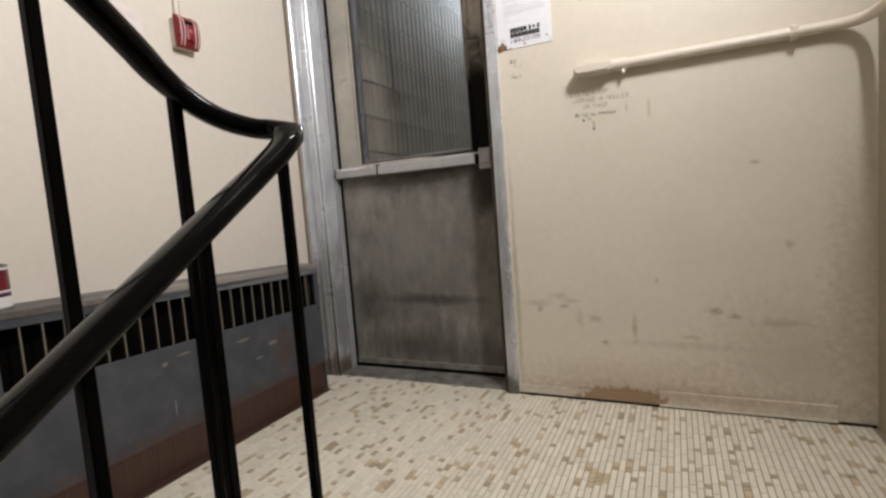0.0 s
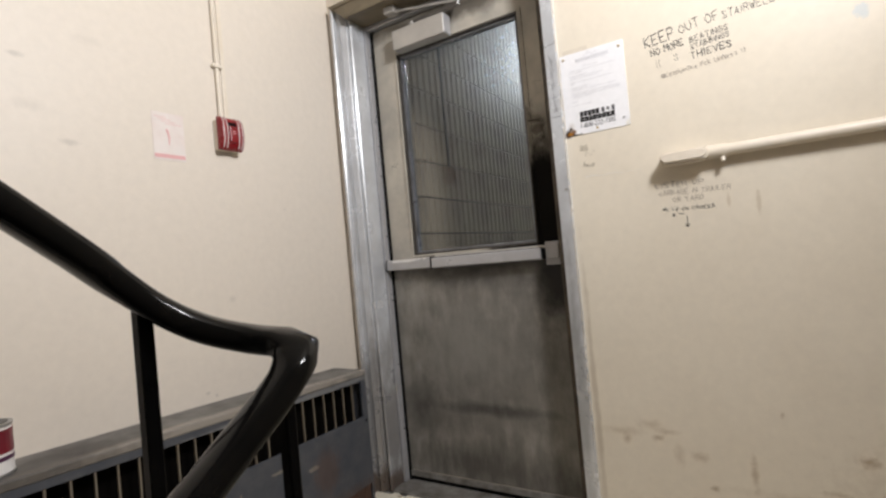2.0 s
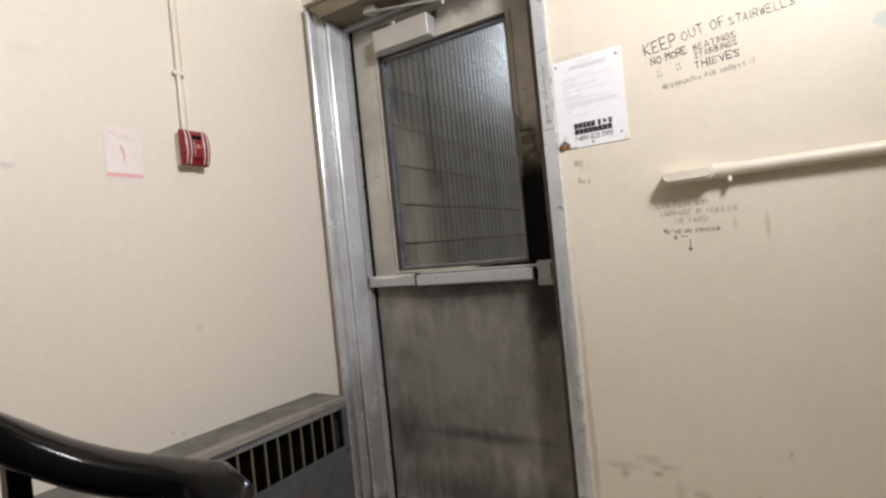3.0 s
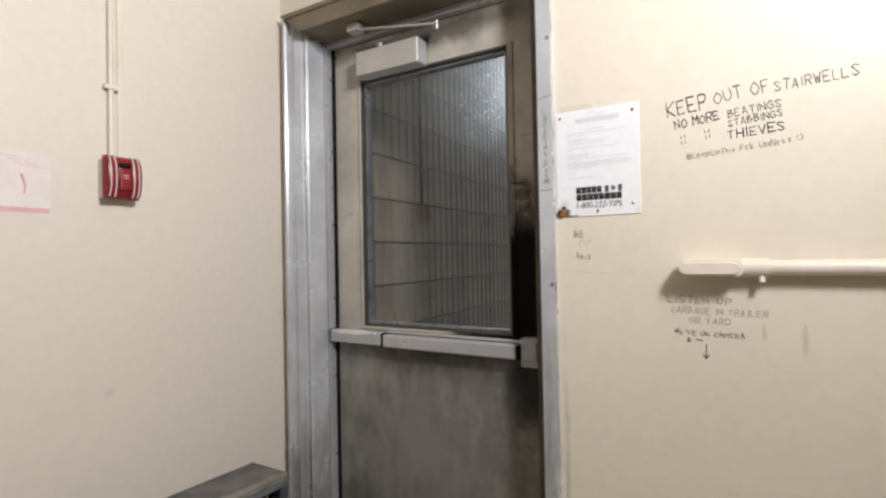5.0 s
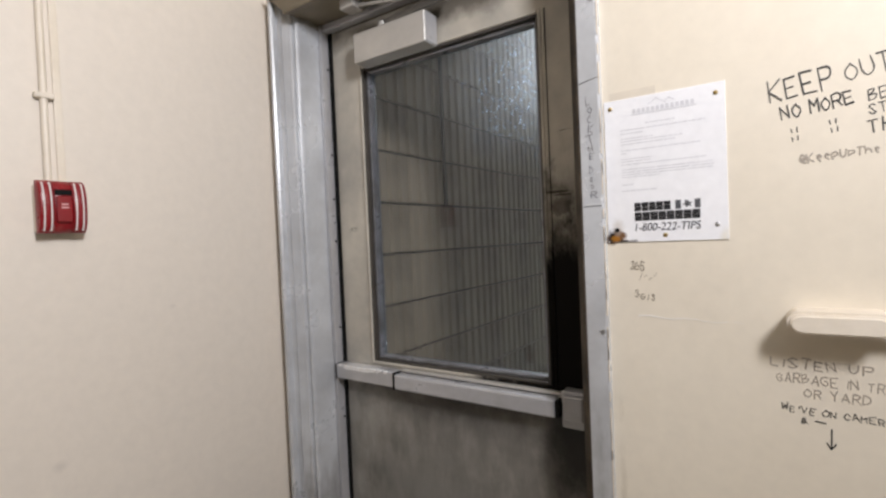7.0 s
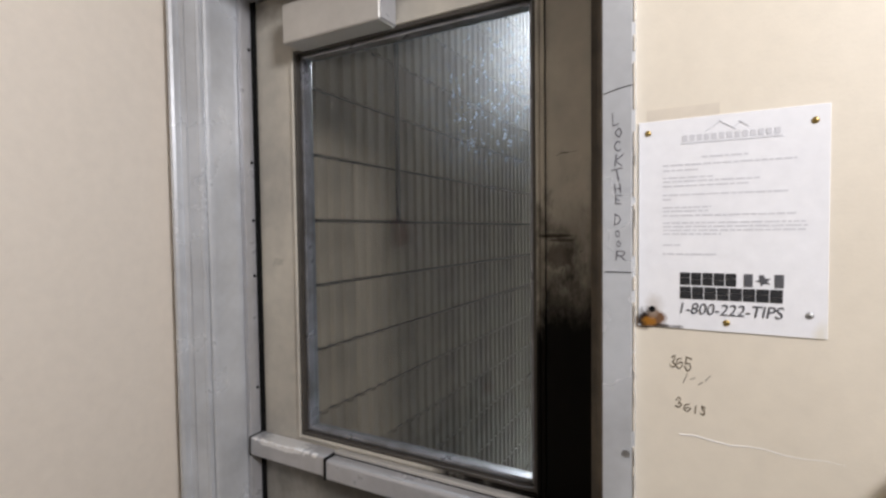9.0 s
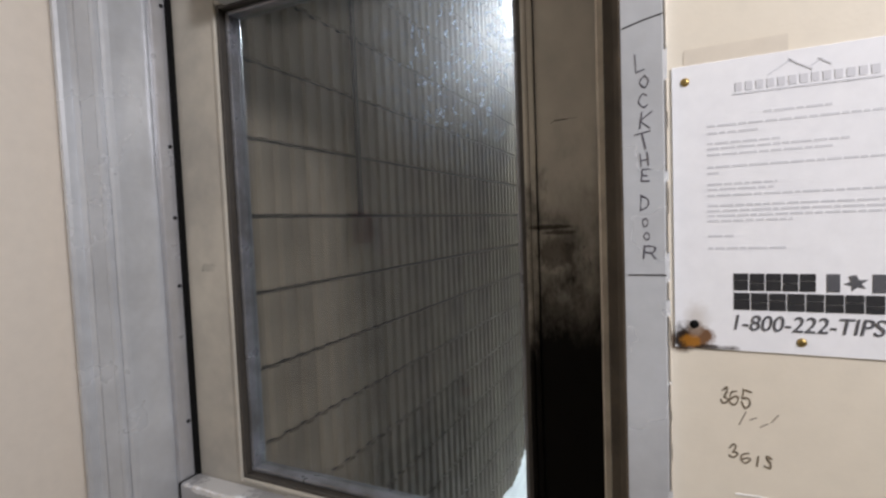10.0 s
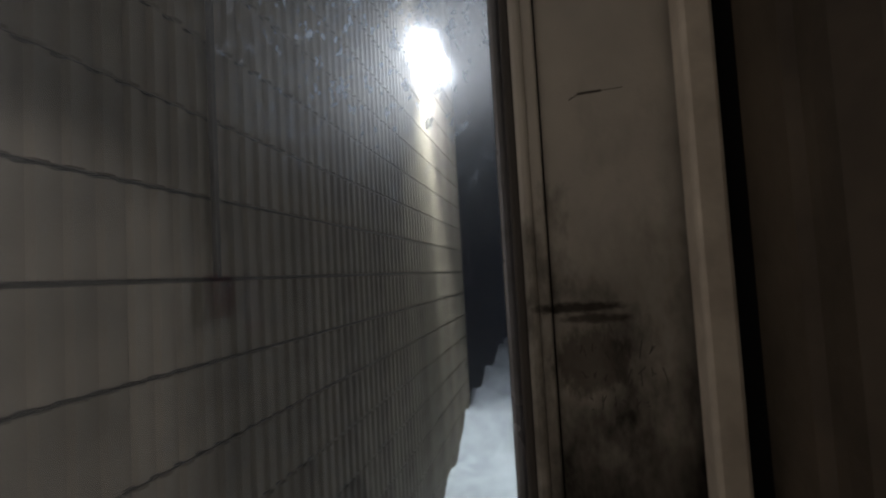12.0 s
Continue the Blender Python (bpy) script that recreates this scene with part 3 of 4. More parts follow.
gloss.inputs["Roughness"].default_value = 0.02
slant = n.new("ShaderNodeLayerWeight")
slant.inputs["Blend"].default_value = 0.5
fifth = n.new("ShaderNodeMath")
fifth.operation = "POWER"
fifth.inputs[1].default_value = 4.0
l.new(slant.outputs["Facing"], fifth.inputs[0])
fres = n.new("ShaderNodeMath")
fres.operation = "MULTIPLY_ADD"
fres.inputs[1].default_value, fres.inputs[2].default_value = 0.5, 0.035
l.new(fifth.outputs[0], fres.inputs[0])
mix1 = n.new("ShaderNodeMixShader")
l.new(fres.outputs[0], mix1.inputs[0])
l.new(clear.outputs[0], mix1.inputs[1])
l.new(gloss.outputs[0], mix1.inputs[2])
dust = n.new("ShaderNodeBsdfTranslucent")
dust.inputs[0].default_value = (0.80, 0.88, 0.98, 1)
tc = n.new("ShaderNodeTexCoord")
big = n.new("ShaderNodeTexNoise")
big.inputs["Scale"].default_value, big.inputs["Detail"].default_value = 5.0, 3.0
small = n.new("ShaderNodeTexNoise")
small.inputs["Scale"].default_value, small.inputs["Detail"].default_value, small.inputs["Roughness"].default_value = 55.0, 6.0, 0.8
l.new(tc.outputs["Object"], big.inputs["Vector"])
l.new(tc.outputs["Object"], small.inputs["Vector"])
mp1 = n.new("ShaderNodeMapRange")
mp1.inputs["From Min"].default_value, mp1.inputs["From Max"].default_value = 0.36, 0.60
l.new(big.outputs["Fac"], mp1.inputs["Value"])
mp2 = n.new("ShaderNodeMapRange")
mp2.inputs["From Min"].default_value, mp2.inputs["From Max"].default_value, mp2.inputs["To Max"].default_value = 0.50, 0.74, 0.8
l.new(small.outputs["Fac"], mp2.inputs["Value"])
mm = n.new("ShaderNodeMath")
mm.operation = "MULTIPLY_ADD"
mm.inputs[2].default_value = 0.004
# dust is thickest here, for real smears and for the flood light's glare
where = n.new("ShaderNodeVectorMath")
where.operation = "DISTANCE"
where.inputs[1].default_value = (-0.51, 2.236, 1.82)
l.new(tc.outputs["Object"], where.inputs[0])
near = n.new("ShaderNodeMapRange")
near.inputs["From Min"].default_value, near.inputs["From Max"].default_value = 0.03, 0.20
near.inputs["To Min"].default_value, near.inputs["To Max"].default_value = 1.0, 0.03
l.new(where.outputs["Value"], near.inputs["Value"])
both = n.new("ShaderNodeMath")
both.operation = "MULTIPLY"
l.new(mp2.outputs[0], both.inputs[0])
l.new(near.outputs[0], both.inputs[1])
l.new(mp1.outputs[0], mm.inputs[0])
l.new(both.outputs[0], mm.inputs[1])
speck = n.new("ShaderNodeTexNoise")
speck.inputs["Scale"].default_value, speck.inputs["Detail"].default_value, speck.inputs["Roughness"].default_value = 130.0, 3.0, 0.6
stretch = n.new("ShaderNodeMapping")
stretch.inputs["Rotation"].default_value = (0, 0.5, 0)
stretch.inputs["Scale"].default_value = (1.0, 1.0, 0.55)
l.new(tc.outputs["Object"], stretch.inputs["Vector"])
l.new(stretch.outputs[0], speck.inputs["Vector"])
dots = n.new("ShaderNodeMapRange")
dots.inputs["From Min"].default_value, dots.inputs["From Max"].default_value = 0.58, 0.69
l.new(speck.outputs["Fac"], dots.inputs["Value"])
around = n.new("ShaderNodeMapRange")
around.inputs["From Min"].default_value, around.inputs["From Max"].default_value = 0.06, 0.22
around.inputs["To Min"].default_value, around.inputs["To Max"].default_value = 0.6, 0.0
l.new(where.outputs["Value"], around.inputs["Value"])
dots2 = n.new("ShaderNodeMath")
dots2.operation = "MULTIPLY"
l.new(dots.outputs[0], dots2.inputs[0])
l.new(around.outputs[0], dots2.inputs[1])
total = n.new("ShaderNodeMath")
total.operation = "MAXIMUM"
l.new(dots2.outputs[0], total.inputs[0])
l.new(mm.outputs[0], total.inputs[1])
# rough refraction over the whole pane, added to imitate bloom round the lamp
haze = n.new("ShaderNodeBsdfRefraction")
haze.inputs["Roughness"].default_value, haze.inputs["IOR"].default_value = 0.55, 1.06
veil = n.new("ShaderNodeBsdfRefraction")
veil.inputs["Roughness"].default_value, veil.inputs["IOR"].default_value = 1.0, 1.22
mix4 = n.new("ShaderNodeMixShader")
mix4.inputs[0].default_value = 0.72
l.new(haze.outputs[0], mix4.inputs[1])
l.new(veil.outputs[0], mix4.inputs[2])
mix3 = n.new("ShaderNodeMixShader")
mix3.inputs[0].default_value = 0.038
l.new(mix1.outputs[0], mix3.inputs[1])
l.new(mix4.outputs[0], mix3.inputs[2])
mix2 = n.new("ShaderNodeMixShader")
l.new(total.outputs[0], mix2.inputs[0])
l.new(mix3.outputs[0], mix2.inputs[1])
l.new(dust.outputs[0], mix2.inputs[2])
l.new(mix2.outputs[0], n["Material Output"].inputs[0])
pane = part("pane", boxed(GX0 + 0.01, GX1 - 0.01, YD + 0.030, YD + 0.034, GZ0 + 0.01, GZ1 - 0.01), glass, door, "dusty smeared glass pane")
pane.visible_shadow = False

# push bar
bar = part("push_bar", boxed(-0.905, -0.400, YD - 0.052, YD - 0.014, 0.985, 1.030, 0.006, 3), bar_metal, door, "silver push bar")
part("bar_case", boxed(-1.156, -0.905, YD - 0.048, YD - 0.001, 0.988, 1.034, 0.005, 3), bar_metal, bar, "chipped painted bar case")
part("bar_back", boxed(-0.905, -0.330, YD - 0.020, YD - 0.003, 0.992, 1.040, 0.003), closer_paint, bar)
part("end_cap", boxed(-0.4015, -0.390, YD - 0.050, YD - 0.014, 0.987, 1.028, 0.003), gasket, bar, "black end cap")
part("latch_case", boxed(-0.388, -0.322, YD - 0.040, YD - 0.002, 0.962, 1.052, 0.006, 3), bar_metal, bar)
part("latch_cover", boxed(-0.380, -0.330, YD - 0.052, YD - 0.038, 0.985, 1.044, 0.005, 3), bar_metal, bar)
part("end_cap", boxed(-1.1565, -1.150, YD - 0.049, YD - 0.002, 0.987, 1.035, 0.002), gasket, bar, "black end cap")
part("seam", boxed(-0.907, -0.9035, YD - 0.0535, YD - 0.006, 0.984, 1.0345), gasket, bar, "black seam")
part("groove", boxed(-0.903, -0.402, YD - 0.0205, YD - 0.0135, 1.024, 1.0325), gasket, bar, "black groove")
chip_rng = random.Random(3)
for k in range(9):
    x = -1.14 + 0.024 * k
    part("chip", boxed(x, x + chip_rng.uniform(0.006, 0.02), YD - 0.0488, YD - 0.040, 1.0305 - chip_rng.uniform(0.0, 0.004), 1.0345, 0.001), white_paint, bar, "white chipped paint")
# closer
closer = part("closer_body", boxed(-0.995, -0.727, YD - 0.062, YD - 0.003, 1.968, 2.056, 0.005, 3), closer_paint, door, "silver door closer body")
part("end_cover", boxed(-0.7275, -0.7245, YD - 0.058, YD - 0.006, 1.972, 2.052, 0.001), bar_metal, closer, "bright end cover")
part("spindle", rod(bmesh.new(), (-0.900, YD - 0.034, 2.054), (-0.900, YD - 0.034, 2.076), 0.013, 16), closer_paint, closer)


def bar_between(a, b, wide, high):
    """A flat bar from a to b with eased edges."""
    d = Vector(b) - Vector(a)
    bm = boxed(-wide / 2, wide / 2, -high / 2, high / 2, 0, d.length, 0.0015)
    bmesh.ops.transform(bm, matrix=Matrix.Translation(a) @ d.to_track_quat("Z", "Y").to_matrix().to_4x4(), verts=bm.verts)
    return bm


part("arm", bar_between((-0.912, YD - 0.036, 2.072), (-0.650, YD - 0.052, 2.072), 0.006, 0.016), arm_steel, closer, "dark steel arm")
part("forearm", bar_between((-0.955, YD - 0.095, 2.118), (-0.648, YD - 0.052, 2.080), 0.010, 0.008), closer_paint, closer, "silver forearm")
part("elbow_bolt", rod(bmesh.new(), (-0.655, YD - 0.052, 2.062), (-0.655, YD - 0.052, 2.090), 0.008, 12), steel, closer, "bright elbow bolt")
part("arm_bracket", boxed(-0.990, -0.935, YD - 0.118, YD - 0.068, 2.108, 2.139, 0.005), closer_paint, closer)

# ---- railing ----
railing = empty("stair_railing", "gloss black painted steel stair railing with square balusters", "railing")
LX, UX = -0.150, -0.285


def low_z(y):
    return 0.844 + 0.71 * (y - 0.60)


def up_z(y):
    return 1.0456 - 0.82 * (y - 0.60)


path = [(LX, -1.1, low_z(-1.1)), (LX, 0.2, low_z(0.2)), (LX, 0.58, low_z(0.58))] + spline([(LX + 0.002, 0.63, low_z(0.63)), (LX + 0.008, 0.682, low_z(0.682) + 0.004), (LX + 0.009, 0.706, 0.930), (LX - 0.002, 0.722, 0.944)], 4)
path += spline([(LX - 0.030, 0.727, 0.951), (-0.215, 0.712, 0.957), (-0.247, 0.682, 0.972), (-0.270, 0.650, 0.996), (UX, 0.612, up_z(0.612) - 0.004), (UX, 0.55, up_z(0.55)), (UX, 0.3, up_z(0.3)), (UX, -1.1, up_z(-1.1))], 5)
part("handrail", sweep(path, 0.045, 0.031, 0.7), rail_paint, railing, "gloss black handrail", True)
for k in range(9):
    y = 0.700 - 0.153 * k
    foot = 0.0 if y > NOSE - 0.03 else -0.18 * max(0, math.ceil((NOSE - y) / 0.27 - 0.02))
    if k == 0:
        foot = -0.18
    part("baluster", boxed(LX - 0.007, LX + 0.007, y - 0.007, y + 0.007, foot, low_z(y) - 0.010, 0.002), black_paint, railing)
for k in range(8):
    y = 0.633 - 0.173 * k
    foot = -0.003 if y > 0.43 else 0.18 * math.ceil((0.42 - y) / 0.27)
    part("baluster", boxed(UX - 0.008, UX + 0.008, y - 0.008, y + 0.008, foot if y < NOSE else 0, up_z(y) - 0.010, 0.002), black_paint, railing)

# ---- radiator cover ----
RX, RY0, RY1 = -1.126, 0.655, 1.912
rad = empty("radiator", "chipped blue-grey steel convector radiator with a brown base", "radiator", at=(-1.2, 1.3, 0))
bm = bmesh.new()
box(bm, XL + 0.002, RX + 0.004, RY0, RY1, 0.570, 0.594, 0.005, 3)
part("top", bm, rad_top, rad, "scuffed dirty grey top")
part("front_panel", boxed(RX - 0.012, RX, RY0, RY1, 0.128, 0.405, 0.003), rad_paint, rad)
part("top_rail", boxed(RX - 0.012, RX, RY0, RY1, 0.548, 0.571, 0.002), rad_paint, rad)
for y0, y1 in ((RY0, 0.712), (1.275, 1.318), (1.884, RY1)):
    part("post", boxed(RX - 0.012, RX, y0, y1, 0.4045, 0.5485, 0.002), rad_paint, rad)
for y in (RY0 + 0.0005, RY1 - 0.0125):
    part("end_panel", boxed(XL + 0.002, RX - 0.001, y, y + 0.012, 0.0, 0.570), rad_paint, rad)
for k in range(1, 24):
    y = RY0 + (RY1 - RY0) * k / 24
    part("base_bar", boxed(RX - 0.004, RX - 0.0015, y - 0.0022, y + 0.0022, 0.008, 0.127), base_bar_paint, rad, "scratched brown bar")
# block coloured as the shaded inside of the cover
part("core", boxed(XL + 0.01, RX - 0.060, RY0 + 0.02, RY1 - 0.02, 0.02, 0.565), rad_shade, rad, "near-black block for the shade inside")
for a, b, count in ((0.712, 1.275, 10), (1.318, 1.884, 10)):
    for k in range(1, count + 1):
        y = a + (b - a) * k / (count + 1)
        part("grille_bar", boxed(RX - 0.010, RX - 0.004, y - 0.0024, y + 0.0024, 0.403, 0.550), rad_bar, rad)
part("base", boxed(RX - 0.02, RX + 0.030, RY0, RY1 - 0.015, 0.0, 0.006, 0.002), brown_base, rad, "dark brown floor edge")
part("base", boxed(RX - 0.014, RX - 0.003, RY0, RY1 - 0.02, 0.004, 0.13), brown_base, rad, "dark brown painted base")
part("screw", rod(bmesh.new(), (RX - 0.002, 1.897, 0.388), (RX + 0.002, 1.897, 0.388), 0.005, 10), gasket, rad)

# the top rises slightly towards the stairs
for ob in rad.children:
    for v in ob.data.vertices:
        v.co.z += 0.036 * (RY1 - v.co.y) * min(1.0, max(0.0, (v.co.z - 0.13) / 0.40))

# paint can on the radiator
CX, CY, CZ = -1.212, 0.738, 0.634
can = empty("paint_can", "white paint can with a dark maroon label, on the radiator", "can", at=(CX, CY, CZ))
part("body", rod(bmesh.new(), (CX, CY, CZ + 0.003), (CX, CY, CZ + 0.112), 0.051, 48), white_paint, can, smooth=True)
for z in (CZ + 0.001, CZ + 0.109):
    part("rim", rod(bmesh.new(), (CX, CY, z), (CX, CY, z + 0.006), 0.053, 48), steel, can, "grey steel rim", True)
part("lid", rod(bmesh.new(), (CX, CY, CZ + 0.110), (CX, CY, CZ + 0.1165), 0.044, 40), rad_top, can, "dull grey lid", True)


def can_band(a0, a1, low, top, mat, label):
    """A label round the can from angle a0 to a1, its upper edge sweeping up."""
    bm = bmesh.new()
    cols = []
    for k in range(13):
        a = radians(a0 + (a1 - a0) * k / 12)
        up = top * min(1.0, 0.35 + 0.65 * math.sin(math.pi * min(1, k / 7) / 2))
        cols.append([bm.verts.new((CX + r * math.cos(a), CY + r * math.sin(a), CZ + z)) for r, z in ((0.0505, low), (0.0518, low), (0.0518, low + up), (0.0505, low + up))])
    for p, q in zip(cols, cols[1:]):
        for k in range(4):
            bm.faces.new((p[k], q[k], q[(k + 1) % 4], p[(k + 1) % 4]))
    bm.faces.new(cols[0])
    bm.faces.new(cols[-1][::-1])
    bmesh.ops.recalc_face_normals(bm, faces=bm.faces)
    part("label", bm, mat, can, label)


can_band(-62, 78, 0.050, 0.052, maroon, "dark maroon label")
can_band(-60, 76, 0.034, 0.010, plum, "plum lower band")

# ---- fire alarm, conduit and notice on the side wall ----
alarm = empty("fire_alarm", "red pull-station fire alarm with white stripes on the wall", "fire alarm", at=(XL, 1.470, 1.535))
part("back_box", boxed(XL, XL + 0.028, 1.429, 1.511, 1.480, 1.588, 0.004), cream_trim, alarm, "cream painted back box")


def bowed(y0, y1, z0, z1, lift, back):
    """A slab whose front bows outwards over its height, with eased edges."""
    b = bmesh.new()
    rows = []
    for k in range(13):
        z = z0 + (z1 - z0) * k / 12
        u = (z - 1.536) / 0.058
        x = XL + 0.040 + 0.020 * max(0.0, 1 - u * u) ** 0.5 + lift
        rows.append([b.verts.new(p) for p in ((back, y0, z), (x - 0.002, y0, z), (x, y0 + 0.002, z), (x, y1 - 0.002, z), (x - 0.002, y1, z), (back, y1, z))])
    for r1, r2 in zip(rows, rows[1:]):
        for k in range(6):
            b.faces.new((r1[k], r1[(k + 1) % 6], r2[(k + 1) % 6], r2[k]))
    b.faces.new(rows[0])
    b.faces.new(rows[-1][::-1])
    bmesh.ops.recalc_face_normals(b, faces=b.faces)
    return b


part("body", bowed(1.452, 1.487, 1.478, 1.594, -0.004, XL + 0.027), red_paint, alarm, smooth=True)
for y0, y1 in ((1.426, 1.4525), (1.4865, 1.513)):
    part("side_cheek", bowed(y0, y1, 1.478, 1.594, 0.0, XL + 0.027), red_paint, alarm, smooth=True)
for y in (1.4335, 1.4465, 1.4925, 1.5055):
    part("stripe", bowed(y - 0.0024, y + 0.0024, 1.484, 1.589, 0.0012, XL + 0.036), white_paint, alarm, "white stripe")
part("handle", boxed(XL + 0.050, XL + 0.062, 1.455, 1.484, 1.502, 1.560, 0.003), red_paint, alarm)
# recess drawn as a black block, its shade given by colour
part("recess", boxed(XL + 0.045, XL + 0.0565, 1.454, 1.485, 1.562, 1.574), gasket, alarm, "black block for the shaded recess")
for z in (1.541, 1.534):
    part("lettering_bar", boxed(XL + 0.0615, XL + 0.0625, 1.463, 1.476, z - 0.0015, z + 0.0015), pink_ink, alarm)
conduit = empty("alarm_conduit", "thin cream painted conduit running up the wall", "conduit", at=(XL, 1.47, 1.6))
part("pipe", rod(bmesh.new(), (XL + 0.008, 1.458, 1.588), (XL + 0.008, 1.462, WALL_TOP), 0.0075, 14), cream_trim, conduit, smooth=True)
part("raceway", boxed(XL, XL + 0.006, 1.478, 1.494, 1.588, WALL_TOP, 0.002), cream_trim, conduit)
part("clip", boxed(XL, XL + 0.018, 1.440, 1.478, 1.780, 1.794, 0.004), cream_trim, conduit)
notice = thing("wall_notice", boxed(XL + 0.0005, XL + 0.0015, 1.216, 1.320, 1.424, 1.580), faded_paper, "faded white notice with pink print on the wall", "notice")
part("band", boxed(XL + 0.0014, XL + 0.0022, 1.218, 1.318, 1.432, 1.444), pink_ink, notice, "pink band")
bm = rod(bmesh.new(), (XL + 0.0012, 1.262, 1.526), (XL + 0.0012, 1.269, 1.498), 0.0035, 8, 0.0028)
rod(bm, (XL + 0.0012, 1.269, 1.499), (XL + 0.0012, 1.267, 1.476), 0.0028, 8, 0.0016)
part("figure", bm, pink_ink, notice, "pink mark")
for k in range(4):
    part("print_line", boxed(XL + 0.0014, XL + 0.0018, 1.222 + 0.012 * k, 1.262 + 0.016 * k, 1.564 - 0.007 * k, 1.567 - 0.007 * k), pale_pink, notice)

# ---- conduit on the door wall ----
pipe = empty("wall_conduit", "cream painted steel conduit with an oval fitting", "conduit", at=(0.2, YW, 1.266))
PY, PZ = YW - 0.0215, 1.268
run = [(0.245, PY, PZ), (0.80, PY, PZ)] + spline([(0.82, PY, PZ), (0.875, PY - 0.012, PZ), (0.91, PY - 0.05, PZ), (0.918, PY - 0.12, PZ)], 5) + [(0.918, 0.9, PZ)]
part("pipe", sweep(run, 0.034, 0.034, 1.0, 16), cream_trim, pipe, smooth=True)
bm = bmesh.new()
outline = []
for k in range(24):
    a = 2 * math.pi * k / 24
    cx = 0.178 if math.cos(a) > 0 else 0.081
    outline.append((cx + 0.0195 * math.cos(a), PZ - 0.0005 + 0.0205 * math.sin(a)))
front = [bm.verts.new((x, YW - 0.056, z)) for x, z in outline]
rear = [bm.verts.new((x, YW, z)) for x, z in outline]
for k in range(24):
    bm.faces.new((front[k], front[(k + 1) % 24], rear[(k + 1) % 24], rear[k]))
cap = bm.faces.new(front[::-1])
bmesh.ops.recalc_face_normals(bm, faces=bm.faces)
bmesh.ops.bevel(bm, geom=list(cap.edges), offset=0.004, segments=2, affect="EDGES")
part("fitting", bm, cream_trim, pipe, "oval conduit fitting")
bm = bmesh.new()
near_ring, far_ring = ([bm.verts.new((0.1295 + (x - 0.1295) * k, y, PZ + (z - PZ) * q)) for x, z in outline] for k, q, y in ((0.90, 0.62, YW - 0.0595), (0.93, 0.72, YW - 0.0555)))
for k in range(24):
    bm.faces.new((near_ring[k], near_ring[(k + 1) % 24], far_ring[(k + 1) % 24], far_ring[k]))
bm.faces.new(near_ring[::-1])
bmesh.ops.recalc_face_normals(bm, faces=bm.faces)
part("cover", bm, cream_trim, pipe, "oval cover plate")
for x in (0.074, 0.185):
    part("cover_screw", rod(bmesh.new(), (x, YW - 0.0555, PZ), (x, YW - 0.0585, PZ), 0.0035, 10), steel, pipe, "small steel screw")
part("coupling", rod(bmesh.new(), (0.192, PY, PZ), (0.246, PY, PZ), 0.021, 20), cream_trim, pipe, smooth=False)
part("set_screw", rod(bmesh.new(), (0.232, PY - 0.006, PZ - 0.018), (0.232, PY - 0.010, PZ - 0.032), 0.006, 10), cream_trim, pipe)
for x in (0.736,):
    part("strap", boxed(x - 0.010, x + 0.010, PY - 0.020, YW, PZ - 0.021, PZ + 0.021, 0.006), cream_trim, pipe)
    part("strap_screw", rod(bmesh.new(), (x, PY - 0.018, PZ - 0.006), (x, PY - 0.026, PZ - 0.010), 0.008, 10), cream_trim, pipe)

# ---- baseboard ----
thing("baseboard", boxed(0.307, 0.846, YW - 0.011, YW + 0.001, 0.004, 0.062, 0.003), cream_wall, "cream painted baseboard, loose at the foot", "baseboard", "structure")
thing("baseboard_lip", boxed(0.309, 0.844, YW - 0.0135, YW - 0.0095, 0.005, 0.013, 0.001), cream_trim, "light worn lower edge of the baseboard", "baseboard", "structure")
# solid black strip: grime and shadow line where wall meets floor
thing("wall_foot_gap", boxed(-0.235, 0.945, YW - 0.008, YW + 0.001, -0.001, 0.006), gasket, "black strip for the grime and shadow line at the wall foot", "gap", "structure")
thing("trim", boxed(-0.237, 0.307, YW - 0.004, YW + 0.001, 0.006, 0.040, 0.001), cream_wall, "cream painted wall foot with peeled patches", "trim", "structure")

# ---- outside ----
XB = -1.232
yard_wall = thing("wall_outside", boxed(-1.6, XB - 0.016, 2.30, 6.62, -0.6, 4.2), mortar, "fluted concrete block wall in the yard", "wall", "structure")
bm = bmesh.new()
FL, BH, BL = 6, 0.1935, 0.3935
prof = []
for k in range(FL):
    y = BL * k / FL
    p = BL / FL
    if k == 0:
        prof.append((-0.013, 0.0))
    prof += [(0.0, y + 0.10 * p), (0.0, y + 0.50 * p), (-0.013, y + 0.62 * p), (-0.013, y + 0.98 * p)]
front0 = [bm.verts.new((x, y, 0)) for x, y in prof]
front1 = [bm.verts.new((x, y, BH)) for x, y in prof]
back0 = [bm.verts.new((-0.03, y, 0)) for x, y in prof]
back1 = [bm.verts.new((-0.03, y, BH)) for x, y in prof]
for i in range(len(prof) - 1):
    bm.faces.new((front0[i], front0[i + 1], front1[i + 1], front1[i]))
    bm.faces.new((front1[i], front1[i + 1], back1[i + 1], back1[i]))
    bm.faces.new((back0[i], back0[i + 1], front0[i + 1], front0[i]))
bmesh.ops.recalc_face_normals(bm, faces=bm.faces)
block_mesh = finish("block", bm, block)
for r in range(-9, 13):
    for c in range(11):
        ob = new("block", block_mesh)
        ob.parent = yard_wall
        ob.location = (XB, 2.302 + c * BL, 1.583 + r * 0.2055 + 0.004)
part("joint", boxed(XB - 0.030, XB + 0.0015, 2.956, 2.972, 1.585, 4.1), mortar, yard_wall, "dark vertical control joint")
bm = bmesh.new()
